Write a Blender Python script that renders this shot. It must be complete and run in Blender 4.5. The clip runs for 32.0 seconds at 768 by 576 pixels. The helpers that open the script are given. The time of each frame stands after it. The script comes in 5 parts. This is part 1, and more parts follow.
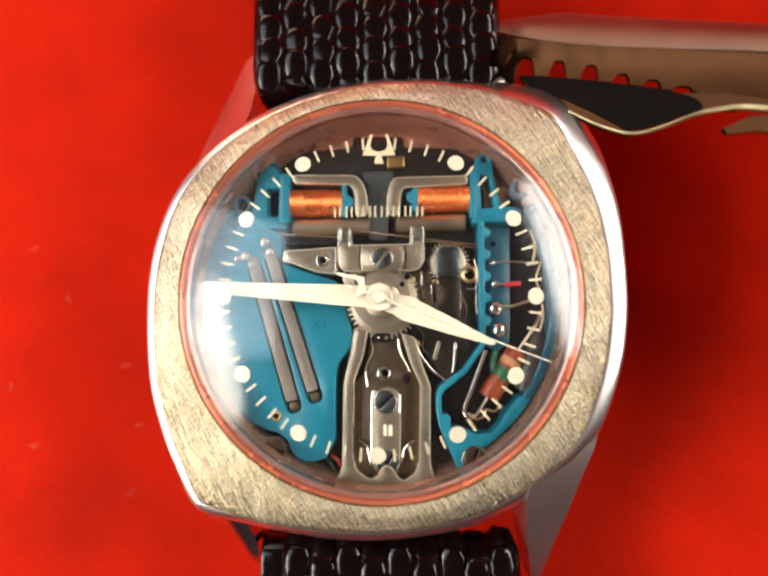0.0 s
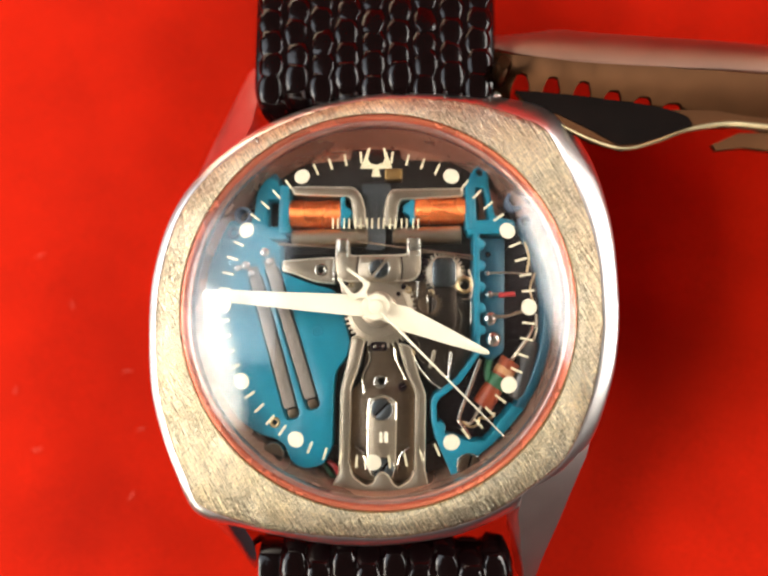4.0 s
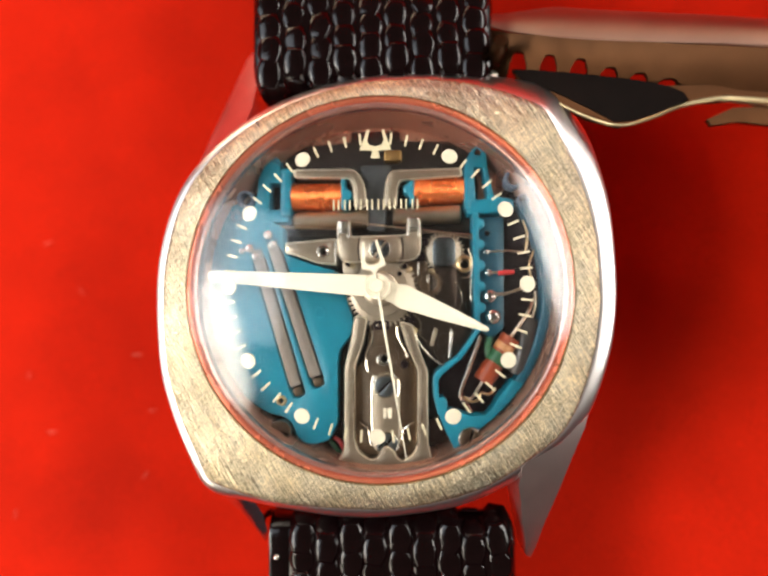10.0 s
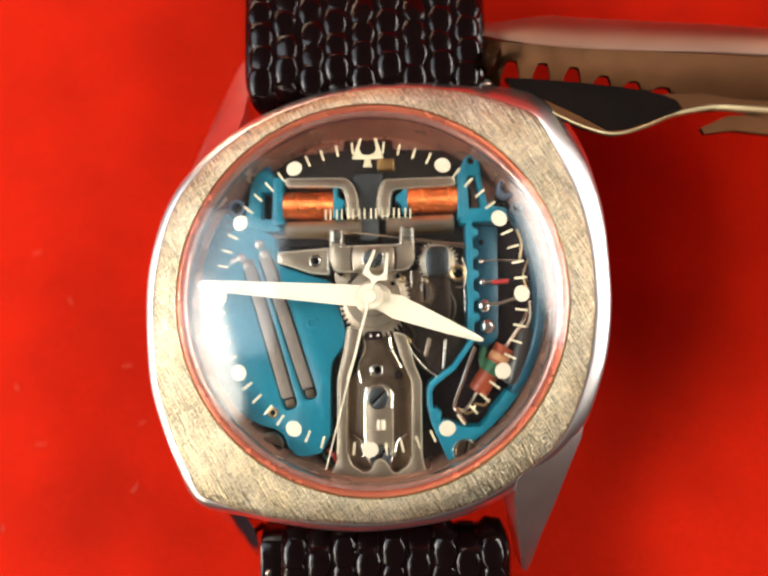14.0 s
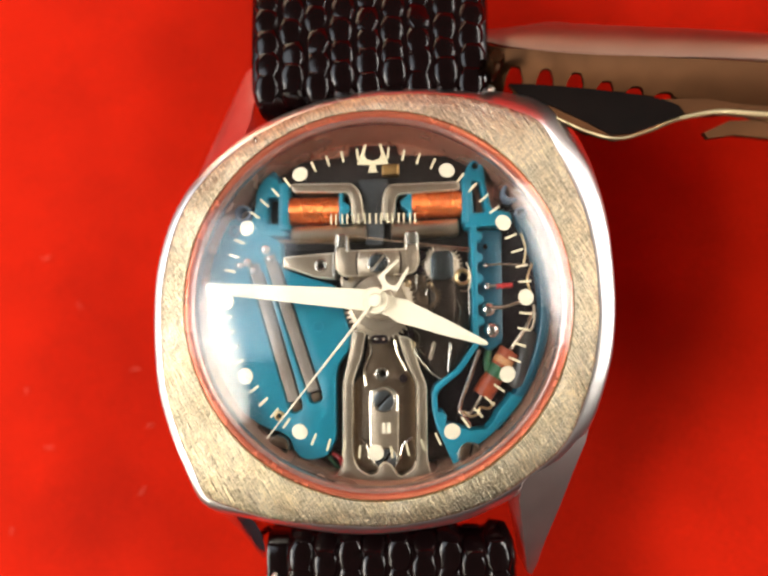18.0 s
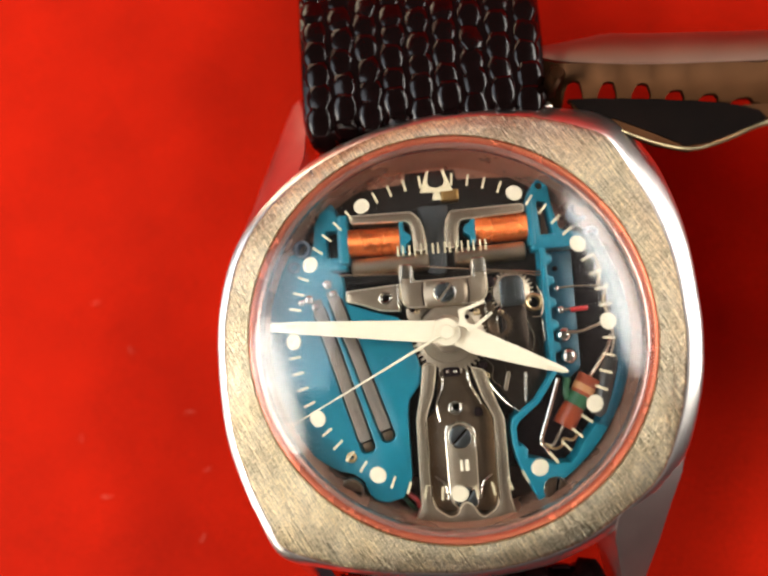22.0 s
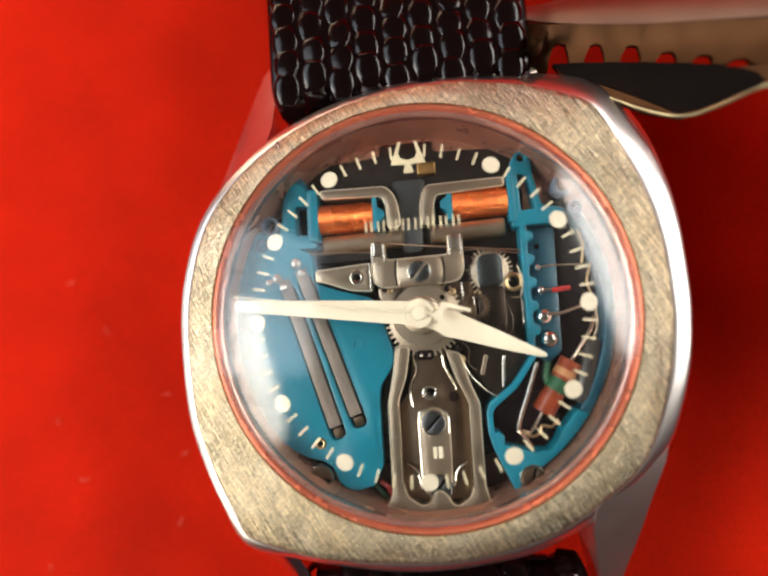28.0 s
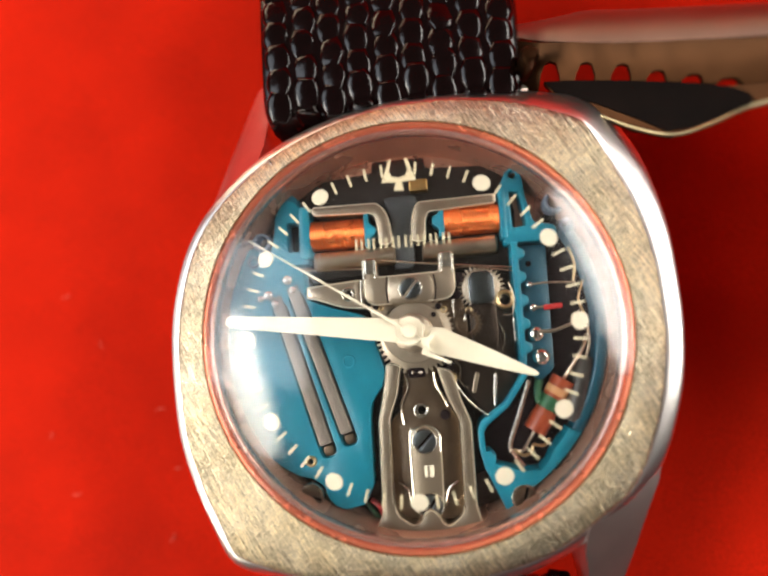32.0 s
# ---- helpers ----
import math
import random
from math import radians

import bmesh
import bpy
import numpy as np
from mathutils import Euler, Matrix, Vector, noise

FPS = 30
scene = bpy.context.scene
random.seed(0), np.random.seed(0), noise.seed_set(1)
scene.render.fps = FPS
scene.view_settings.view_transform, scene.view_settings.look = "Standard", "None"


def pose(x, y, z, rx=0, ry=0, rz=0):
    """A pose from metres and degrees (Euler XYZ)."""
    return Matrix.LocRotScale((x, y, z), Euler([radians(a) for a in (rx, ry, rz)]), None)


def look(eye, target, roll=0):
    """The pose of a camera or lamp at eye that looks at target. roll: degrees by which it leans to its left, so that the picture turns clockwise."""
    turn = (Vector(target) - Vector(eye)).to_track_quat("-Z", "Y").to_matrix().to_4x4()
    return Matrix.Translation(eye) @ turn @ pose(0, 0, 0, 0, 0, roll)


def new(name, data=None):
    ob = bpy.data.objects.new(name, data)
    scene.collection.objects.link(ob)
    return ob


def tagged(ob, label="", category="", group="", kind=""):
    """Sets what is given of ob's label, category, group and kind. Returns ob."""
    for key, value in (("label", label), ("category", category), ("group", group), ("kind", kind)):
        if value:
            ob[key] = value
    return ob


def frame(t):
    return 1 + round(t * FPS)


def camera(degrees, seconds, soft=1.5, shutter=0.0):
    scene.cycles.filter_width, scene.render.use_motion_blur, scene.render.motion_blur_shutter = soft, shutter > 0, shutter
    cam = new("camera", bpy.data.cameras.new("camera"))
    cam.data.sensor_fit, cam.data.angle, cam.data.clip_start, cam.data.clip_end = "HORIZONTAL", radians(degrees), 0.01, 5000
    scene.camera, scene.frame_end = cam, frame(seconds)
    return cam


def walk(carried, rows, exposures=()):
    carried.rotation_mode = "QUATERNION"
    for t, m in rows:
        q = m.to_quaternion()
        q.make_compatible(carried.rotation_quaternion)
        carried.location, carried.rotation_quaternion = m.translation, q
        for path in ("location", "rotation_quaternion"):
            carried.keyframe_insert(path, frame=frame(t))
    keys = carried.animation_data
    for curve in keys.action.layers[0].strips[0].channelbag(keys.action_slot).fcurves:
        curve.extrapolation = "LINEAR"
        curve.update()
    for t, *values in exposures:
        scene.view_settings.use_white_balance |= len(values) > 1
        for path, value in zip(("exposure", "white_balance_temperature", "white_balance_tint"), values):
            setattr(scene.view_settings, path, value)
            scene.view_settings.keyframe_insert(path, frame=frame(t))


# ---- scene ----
cam = camera(72, 32.0, soft=2.5)
cam.data.dof.use_dof = True
cam.data.dof.focus_distance = 0.0408
cam.data.dof.aperture_fstop = 14.0
EXPOSURES = [(0, -0.15), (6.0, -0.06), (9.0, -0.11), (20.5, -0.11), (22.5, -0.38), (28.0, -0.38), (30.5, -0.30), (32.0, -0.24)]
PATH = [
    (0, pose(0.001926, -0.002606, 0.048016, 4.661, 2.173, 0.198)),
    (0.5, pose(0.001986, -0.002590, 0.048047, 4.580, 2.429, 0.231)),
    (1, pose(0.002074, -0.002657, 0.048201, 5.009, 2.700, 0.234)),
    (1.5, pose(0.002030, -0.002414, 0.048168, 4.917, 2.793, 0.169)),
    (2, pose(0.002017, -0.002432, 0.048214, 5.677, 2.985, 0.088)),
    (2.5, pose(0.001982, -0.002539, 0.048380, 5.828, 2.766, 0.176)),
    (3, pose(0.002049, -0.002606, 0.048543, 6.243, 2.600, 0.324)),
    (3.5, pose(0.002452, -0.002148, 0.048726, 5.321, 2.408, 0.494)),
    (5.5, pose(0.002217, -0.002774, 0.049409, 5.014, 2.405, 0.647)),
    (6, pose(0.002241, -0.002684, 0.049329, 4.882, 2.657, 0.500)),
    (6.5, pose(0.002575, -0.002770, 0.049787, 4.479, 2.349, 0.366)),
    (7, pose(0.002040, -0.003006, 0.049955, 4.211, 1.628, 0.034)),
    (7.5, pose(0.002495, -0.002741, 0.049849, 3.911, 2.107, 0.049)),
    (8, pose(0.002455, -0.002737, 0.049483, 3.225, 2.041, -0.117)),
    (8.5, pose(0.002745, -0.002633, 0.049513, 3.059, 2.687, -0.228)),
    (9, pose(0.002209, -0.002568, 0.049499, 3.167, 2.281, -0.298)),
    (9.5, pose(0.002630, -0.002741, 0.049805, 3.324, 2.704, -0.355)),
    (10, pose(0.002729, -0.002652, 0.049776, 3.374, 2.991, -0.386)),
    (10.5, pose(0.002936, -0.002576, 0.049657, 3.924, 3.075, -0.363)),
    (11, pose(0.002807, -0.002804, 0.049732, 4.210, 3.358, -0.325)),
    (11.5, pose(0.002839, -0.002762, 0.049754, 4.307, 3.034, -0.379)),
    (12, pose(0.002826, -0.002574, 0.049735, 3.690, 3.040, -0.419)),
    (12.5, pose(0.002798, -0.002658, 0.049695, 4.060, 2.774, -0.527)),
    (13, pose(0.002920, -0.002478, 0.049436, 3.728, 2.422, -0.560)),
    (13.5, pose(0.002973, -0.002318, 0.049310, 3.803, 2.247, -0.563)),
    (14, pose(0.002949, -0.002340, 0.049285, 4.064, 2.564, -0.604)),
    (14.5, pose(0.002979, -0.002216, 0.049244, 3.963, 2.827, -0.703)),
    (16.5, pose(0.002868, -0.002141, 0.049441, 4.067, 2.797, -0.654)),
    (17, pose(0.002921, -0.002235, 0.049337, 3.982, 2.792, -0.651)),
    (17.5, pose(0.002863, -0.002442, 0.049512, 4.380, 2.942, -0.677)),
    (18, pose(0.002945, -0.002369, 0.049656, 4.502, 3.090, -0.655)),
    (18.5, pose(0.003026, -0.002385, 0.049587, 4.506, 3.159, -0.616)),
    (19, pose(0.003061, -0.002427, 0.049870, 4.718, 3.223, -0.566)),
    (19.5, pose(0.003265, -0.002056, 0.049423, 4.520, 3.825, -0.594)),
    (20, pose(0.002430, -0.002655, 0.050551, 4.539, 1.794, -0.648)),
    (20.5, pose(0.001254, -0.003419, 0.051955, 3.031, 2.149, -1.550)),
    (21, pose(-0.000102, -0.002832, 0.052233, 4.397, 4.125, -2.236)),
    (21.5, pose(-0.002156, -0.002055, 0.050335, 4.527, 6.329, -3.577)),
    (22, pose(-0.001215, -0.000936, 0.048441, 6.183, 5.136, -3.756)),
    (22.5, pose(-0.001333, -0.000170, 0.046430, 5.150, 5.762, -3.654)),
    (23, pose(-0.000930, -0.000024, 0.044544, 3.847, 4.999, -3.910)),
    (23.5, pose(-0.000564, -0.000137, 0.043310, 3.288, 4.903, -3.607)),
    (24, pose(-0.000184, -0.000616, 0.044000, 3.244, 5.644, -3.628)),
    (24.5, pose(0.000350, -0.000679, 0.044360, 3.994, 5.735, -3.519)),
    (25, pose(0.000434, -0.000874, 0.044476, 3.858, 5.708, -3.471)),
    (25.5, pose(0.000638, -0.000994, 0.045028, 3.753, 5.589, -3.462)),
    (27.5, pose(0.001490, -0.001015, 0.045693, 4.097, 5.985, -3.581)),
    (28, pose(0.001533, -0.001071, 0.045959, 4.190, 6.161, -3.613)),
    (28.5, pose(0.001684, -0.000869, 0.045921, 4.436, 6.245, -3.505)),
    (29, pose(0.001759, -0.000874, 0.046145, 4.377, 6.305, -3.464)),
    (29.5, pose(0.001943, -0.000870, 0.046031, 4.627, 6.299, -3.433)),
    (30, pose(0.002007, -0.000800, 0.045940, 4.491, 6.455, -3.473)),
    (30.5, pose(0.002084, -0.000584, 0.045924, 5.001, 6.310, -3.489)),
    (31, pose(0.002180, -0.000504, 0.045907, 5.006, 6.239, -3.467)),
    (31.5, pose(0.002298, -0.000310, 0.045953, 5.045, 6.385, -3.406)),
    (32, pose(0.002470, -0.000454, 0.045816, 5.101, 6.484, -3.474)),
]
walk(cam, PATH, EXPOSURES)

# ---------- world and lights ----------
world = bpy.data.worlds.new("room")
scene.world = world
world.use_nodes = True
world.node_tree.nodes["Background"].inputs[0].default_value = (0.36, 0.31, 0.25, 1)
world.node_tree.nodes["Background"].inputs[1].default_value = 0.30


def area_lamp(name, eye, target, width, height, watts, colour, label, shape="ELLIPSE"):
    data = bpy.data.lights.new(name, "AREA")
    data.shape, data.size, data.size_y = shape, width, height
    data.energy, data.color = watts, colour
    ob = new(name, data)
    ob.matrix_world = look(eye, target)
    return tagged(ob, label, "lamp")


area_lamp("lamp", (-0.220, -0.190, 0.140), (0, 0, 0.008), 0.10, 0.06, 0.17, (1.0, 0.90, 0.74), "bright warm table lamp beside the watch")
area_lamp("lamp", (-0.216, -0.050, 0.190), (0, 0, 0.008), 0.19, 0.050, 0.50, (1.0, 0.92, 0.80), "bright white tube lamp beside the watch")
area_lamp("lamp", (0.232, 0.062, 0.208), (0, 0, 0.008), 0.27, 0.042, 0.66, (1.0, 0.95, 0.88), "bright white tube lamp beside the watch")
area_lamp("window_light", (-0.55, 0.09, 0.57), (0, 0, 0.008), 0.50, 0.40, 2.6, (0.84, 0.92, 1.0), "pale blue daylight from a window", "RECTANGLE")
# unseen warm strip, added to brighten the top of the bezel
area_lamp("lamp", (-0.09, 0.200, 0.098), (0, 0, 0.008), 0.17, 0.035, 0.16, (1.0, 0.88, 0.62), "low warm light added to brighten the top of the bezel", "RECTANGLE")

# ---------- materials ----------
MATS = {}


def base_material(name):
    m = bpy.data.materials.new(name)
    m.use_nodes = True
    MATS[name] = m
    nt = m.node_tree
    return m, nt, nt.nodes["Principled BSDF"]


def surface(name, colour, rough=0.5, metal=0.0, spread=0.15, grain=900.0, bump=0.0, stretch=(1, 1, 1), coat=0.0, spots=250.0,
            rough_spread=0.08, turn=0.0, gloss=0.5):
    """A surface with two scales of tone, roughness and relief; grain and spots count features per metre."""
    m, nt, b = base_material(name)
    nodes, link = nt.nodes, nt.links.new
    co = nodes.new("ShaderNodeTexCoord")
    mp = nodes.new("ShaderNodeMapping")
    mp.inputs["Scale"].default_value = stretch
    mp.inputs["Rotation"].default_value = (0, 0, radians(turn))
    link(co.outputs["Object"], mp.inputs["Vector"])
    fine = nodes.new("ShaderNodeTexNoise")
    fine.inputs["Scale"].default_value, fine.inputs["Detail"].default_value = grain, 4
    link(mp.outputs[0], fine.inputs["Vector"])
    wide = nodes.new("ShaderNodeTexNoise")
    wide.inputs["Scale"].default_value, wide.inputs["Detail"].default_value = spots, 3
    link(co.outputs["Object"], wide.inputs["Vector"])
    add = nodes.new("ShaderNodeMath")
    add.operation = "ADD"
    link(fine.outputs["Fac"], add.inputs[0])
    link(wide.outputs["Fac"], add.inputs[1])
    tone = nodes.new("ShaderNodeMapRange")
    tone.inputs["From Min"].default_value, tone.inputs["From Max"].default_value = 0.6, 1.4
    tone.inputs["To Min"].default_value, tone.inputs["To Max"].default_value = 1 - spread, 1 + spread
    link(add.outputs[0], tone.inputs["Value"])
    mul = nodes.new("ShaderNodeVectorMath")
    mul.operation = "SCALE"
    mul.inputs[0].default_value = colour
    link(tone.outputs[0], mul.inputs["Scale"])
    link(mul.outputs[0], b.inputs["Base Color"])
    rg = nodes.new("ShaderNodeMapRange")
    rg.inputs["To Min"].default_value, rg.inputs["To Max"].default_value = max(rough - rough_spread, 0.02), rough + rough_spread
    link(wide.outputs["Fac"], rg.inputs["Value"])
    link(rg.outputs[0], b.inputs["Roughness"])
    b.inputs["Metallic"].default_value = metal
    b.inputs["Specular IOR Level"].default_value = gloss
    b.inputs["Coat Weight"].default_value = coat
    b.inputs["Coat Roughness"].default_value = 0.08
    if bump:
        bp = nodes.new("ShaderNodeBump")
        bp.inputs["Strength"].default_value = 1.0
        bp.inputs["Distance"].default_value = bump
        link(fine.outputs["Fac"], bp.inputs["Height"])
        link(bp.outputs[0], b.inputs["Normal"])
    return m


WALL = surface("wall_paint", (0.50, 0.36, 0.29), 0.8, 0, 0.1, 60, spots=3)
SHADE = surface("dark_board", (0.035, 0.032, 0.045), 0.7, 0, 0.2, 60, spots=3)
CLOTH = surface("red_cloth", (0.68, 0.017, 0.0035), 0.75, 0, 0.36, 5200, 0.00006, spots=55, gloss=0.045)


def brushed_material():
    """Steel with fine scratches in two crossing directions, small pits and a warm tone."""
    m, nt, b = base_material("brushed_steel")
    nodes, link = nt.nodes, nt.links.new
    co = nodes.new("ShaderNodeTexCoord")

    def field(scale, stretch, turn, detail=3):
        mp, nz = nodes.new("ShaderNodeMapping"), nodes.new("ShaderNodeTexNoise")
        mp.vector_type = "TEXTURE"
        mp.inputs["Scale"].default_value, mp.inputs["Rotation"].default_value = stretch, (0, 0, radians(turn))
        nz.inputs["Scale"].default_value, nz.inputs["Detail"].default_value = scale, detail
        link(co.outputs["Object"], mp.inputs["Vector"])
        link(mp.outputs[0], nz.inputs["Vector"])
        return nz.outputs["Fac"]

    def calc(kind, p, q):
        n = nodes.new("ShaderNodeMath")
        n.operation = kind
        for k, v in enumerate((p, q)):
            if isinstance(v, (int, float)):
                n.inputs[k].default_value = v
            else:
                link(v, n.inputs[k])
        return n.outputs[0]

    line = field(2700, (0.22, 5.0, 1), 30, 2.0)
    cross = field(2300, (4.0, 0.25, 1), 42, 1.0)
    pit = field(4200, (1, 1, 1), 0, 2)
    cloud = field(180, (1, 1, 1), 0)
    height = calc("ADD", calc("ADD", line, calc("MULTIPLY", cross, 0.3)), calc("MULTIPLY", pit, 0.5))
    tone = nodes.new("ShaderNodeMapRange")
    tone.inputs["From Min"].default_value, tone.inputs["From Max"].default_value = 0.87, 1.43
    tone.inputs["To Min"].default_value, tone.inputs["To Max"].default_value = 0.27, 1.08
    link(calc("ADD", height, calc("MULTIPLY", cloud, 0.5)), tone.inputs["Value"])
    mul = nodes.new("ShaderNodeVectorMath")
    mul.operation = "SCALE"
    hue = nodes.new("ShaderNodeMix")
    hue.data_type = "RGBA"
    hue.inputs[6].default_value, hue.inputs[7].default_value = (0.98, 0.78, 0.45, 1), (0.95, 0.87, 0.68, 1)
    link(field(420, (1, 1, 1), 0, 4), hue.inputs[0])
    link(hue.outputs[2], mul.inputs[0])
    link(tone.outputs[0], mul.inputs["Scale"])
    link(mul.outputs[0], b.inputs["Base Color"])
    b.inputs["Metallic"].default_value = 1.0
    rg = nodes.new("ShaderNodeMapRange")
    rg.inputs["To Min"].default_value, rg.inputs["To Max"].default_value = 0.28, 0.44
    link(cloud, rg.inputs["Value"])
    link(rg.outputs[0], b.inputs["Roughness"])
    bp = nodes.new("ShaderNodeBump")
    bp.inputs["Strength"].default_value, bp.inputs["Distance"].default_value = 1.0, 0.00009
    link(height, bp.inputs["Height"])
    link(bp.outputs[0], b.inputs["Normal"])
    return m


BRUSHED = brushed_material()
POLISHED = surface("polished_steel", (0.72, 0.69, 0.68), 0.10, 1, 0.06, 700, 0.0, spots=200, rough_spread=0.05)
# the red cloth's reflection is put into the lip's colour
LIP = surface("lip_reflection", (0.86, 0.26, 0.145), 0.27, 0.65, 0.08, 900)
GOLDLINE = surface("dark_gold", (0.42, 0.25, 0.09), 0.4, 1, 0.2, 900)
EDGEPINK = surface("step_reflection", (0.74, 0.46, 0.40), 0.22, 0.85, 0.10, 900)
EDGE = surface("edge_glint", (0.97, 0.88, 0.70), 0.38, 1, 0.05, 900)
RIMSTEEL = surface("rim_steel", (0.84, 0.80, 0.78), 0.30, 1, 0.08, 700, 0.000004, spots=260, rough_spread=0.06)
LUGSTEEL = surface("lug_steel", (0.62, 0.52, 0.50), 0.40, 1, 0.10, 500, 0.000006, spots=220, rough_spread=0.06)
# red reflection put into the wall's colour; also a brown wire end
RING = surface("brown_and_reflection", (0.52, 0.28, 0.20), 0.28, 0.7, 0.15, 800)
INNER = surface("dark_wall", (0.09, 0.05, 0.045), 0.22, 0.7, 0.2, 800)
DARK = surface("dark_plate", (0.016, 0.012, 0.010), 0.45, 0.1, 0.25, 900, gloss=0.3)
STEEL = surface("plate_steel", (0.44, 0.36, 0.27), 0.36, 1, 0.12, 1500, 0.000004, spots=300)
# stands for the shade in the clip's hollow and the screw slots
BLACK = surface("hollow_shade", (0.007, 0.004, 0.003), 0.6, 0, 0.3, 500, gloss=0.05)
BRIGHT = surface("bright_steel", (0.80, 0.75, 0.66), 0.16, 1, 0.08, 1200)
DEEP = surface("deep_brown_plate", (0.06, 0.044, 0.034), 0.34, 0.9, 0.25, 1200, spots=260)
MIRROR = surface("glossy_cover", (0.17, 0.19, 0.20), 0.28, 1, 0.1, 1200)
BROWN = surface("brown_plate", (0.17, 0.12, 0.08), 0.36, 1, 0.2, 1200, spots=260)
BLUEGREY = surface("grey_disc", (0.05, 0.055, 0.058), 0.45, 0.3, 0.1, 1200)
GEAR = surface("gear_brass", (0.56, 0.47, 0.36), 0.38, 1, 0.15, 1500)
BRASS = surface("brass", (0.62, 0.46, 0.25), 0.30, 1, 0.1, 1500)
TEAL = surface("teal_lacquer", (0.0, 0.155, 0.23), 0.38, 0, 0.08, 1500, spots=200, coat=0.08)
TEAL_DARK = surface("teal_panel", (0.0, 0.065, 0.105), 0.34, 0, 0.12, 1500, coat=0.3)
# near-black: puts the shade of recesses, holes and grooves into the colour
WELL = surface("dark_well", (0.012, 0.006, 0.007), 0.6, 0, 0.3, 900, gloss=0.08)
COPPER = surface("copper_wire", (0.78, 0.205, 0.055), 0.28, 0.85, 0.28, 2500, stretch=(3, 0.4, 1))
CREAM = surface("cream_paint", (0.76, 0.69, 0.53), 0.42, 0, 0.05, 2500, coat=0.3)
LUME = surface("lume_paint", (0.66, 0.59, 0.45), 0.6, 0, 0.06, 3000)
PRINT = surface("pale_print", (0.62, 0.54, 0.36), 0.5, 0, 0.06, 3000)
LEATHER = surface("black_leather", (0.005, 0.0012, 0.0015), 0.15, 0, 0.3, 1800, 0.00002, spots=400, gloss=0.36)
STRIP = surface("strip_steel", (0.17, 0.145, 0.12), 0.5, 0.35, 0.14, 1800, 0.000004)
SOLDER = surface("solder", (0.75, 0.73, 0.70), 0.15, 1, 0.06, 900)
RED = surface("red_sleeve", (0.36, 0.02, 0.02), 0.4, 0, 0.1, 900)
GREEN = surface("green_band", (0.015, 0.085, 0.035), 0.4, 0, 0.1, 900)
ORANGE = surface("orange_body", (0.22, 0.035, 0.009), 0.35, 0, 0.15, 1200, coat=0.3)
TAN = surface("tan_band", (0.40, 0.19, 0.08), 0.4, 0, 0.1, 1200)
GREYCAP = surface("grey_sleeve", (0.035, 0.032, 0.03), 0.35, 0, 0.2, 900, coat=0.2)
# clip metal: shade and the cloth's red reflection are put into these tones
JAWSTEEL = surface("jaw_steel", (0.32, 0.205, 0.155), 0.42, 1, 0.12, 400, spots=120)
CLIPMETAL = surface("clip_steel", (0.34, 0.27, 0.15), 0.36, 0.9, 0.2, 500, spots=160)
JAWSHADE = surface("jaw_side", (0.055, 0.023, 0.010), 0.45, 1, 0.25, 500, spots=160)
CLIPSHADE = surface("clip_side", (0.058, 0.026, 0.012), 0.45, 1, 0.25, 500, spots=160)
LINT = surface("lint_fibre", (0.80, 0.15, 0.09), 0.8, 0, 0.1, 900)
PIN = surface("clear_pin", (0.11, 0.14, 0.19), 0.2, 0, 0.1, 900, coat=0.5)


def crystal_material():
    """Clear acrylic: sharp refraction, and a slightly worn gloss by Fresnel."""
    m, nt, b = base_material("clear_crystal")
    nodes, link = nt.nodes, nt.links.new
    nodes.remove(b)
    clear, gloss, mix, fres = (nodes.new(k) for k in ("ShaderNodeBsdfRefraction", "ShaderNodeBsdfGlossy", "ShaderNodeMixShader", "ShaderNodeFresnel"))
    clear.inputs["Color"].default_value = (0.99, 0.99, 0.985, 1)
    clear.inputs["Roughness"].default_value = 0.0
    clear.inputs["IOR"].default_value = fres.inputs["IOR"].default_value = 1.49
    gloss.inputs["Roughness"].default_value = 0.11
    link(fres.outputs[0], mix.inputs[0])
    link(clear.outputs[0], mix.inputs[1])
    link(gloss.outputs[0], mix.inputs[2])
    link(mix.outputs[0], nodes["Material Output"].inputs["Surface"])
    return m


CRYSTAL = crystal_material()

# ---------- mesh helpers (all lengths in millimetres, heights from the cloth) ----------
S = 0.001
Z0 = 8.5  # height of the printed ring on the crystal
DROP = 8.0  # the clip holds the watch this far above the cloth


def part(name, bm, material, parent=None, label="", flat=False):
    me = bpy.data.meshes.new(name)
    bmesh.ops.recalc_face_normals(bm, faces=bm.faces)
    bmesh.ops.scale(bm, vec=(S, S, S), verts=bm.verts)
    level = bm.faces.layers.int.get("level")
    for f in bm.faces:
        f.smooth = not (flat or level and f[level])
    bm.to_mesh(me)
    bm.free()
    if not flat:
        me.set_sharp_from_angle(angle=radians(32))
    me.materials.append(material)
    ob = new(name, me)
    ob.parent = parent
    return tagged(ob, label)


def again(ob, m, parent=None):
    """Another object on the same mesh, at the pose m (millimetres)."""
    o = new(ob.name.split(".")[0], ob.data)
    o.parent = parent or ob.parent
    o.matrix_basis = m
    if "label" in ob:
        o["label"] = ob["label"]
    return o


def at(x, y, z, rx=0, ry=0, rz=0):
    return pose(x * S, y * S, z * S, rx, ry, rz)


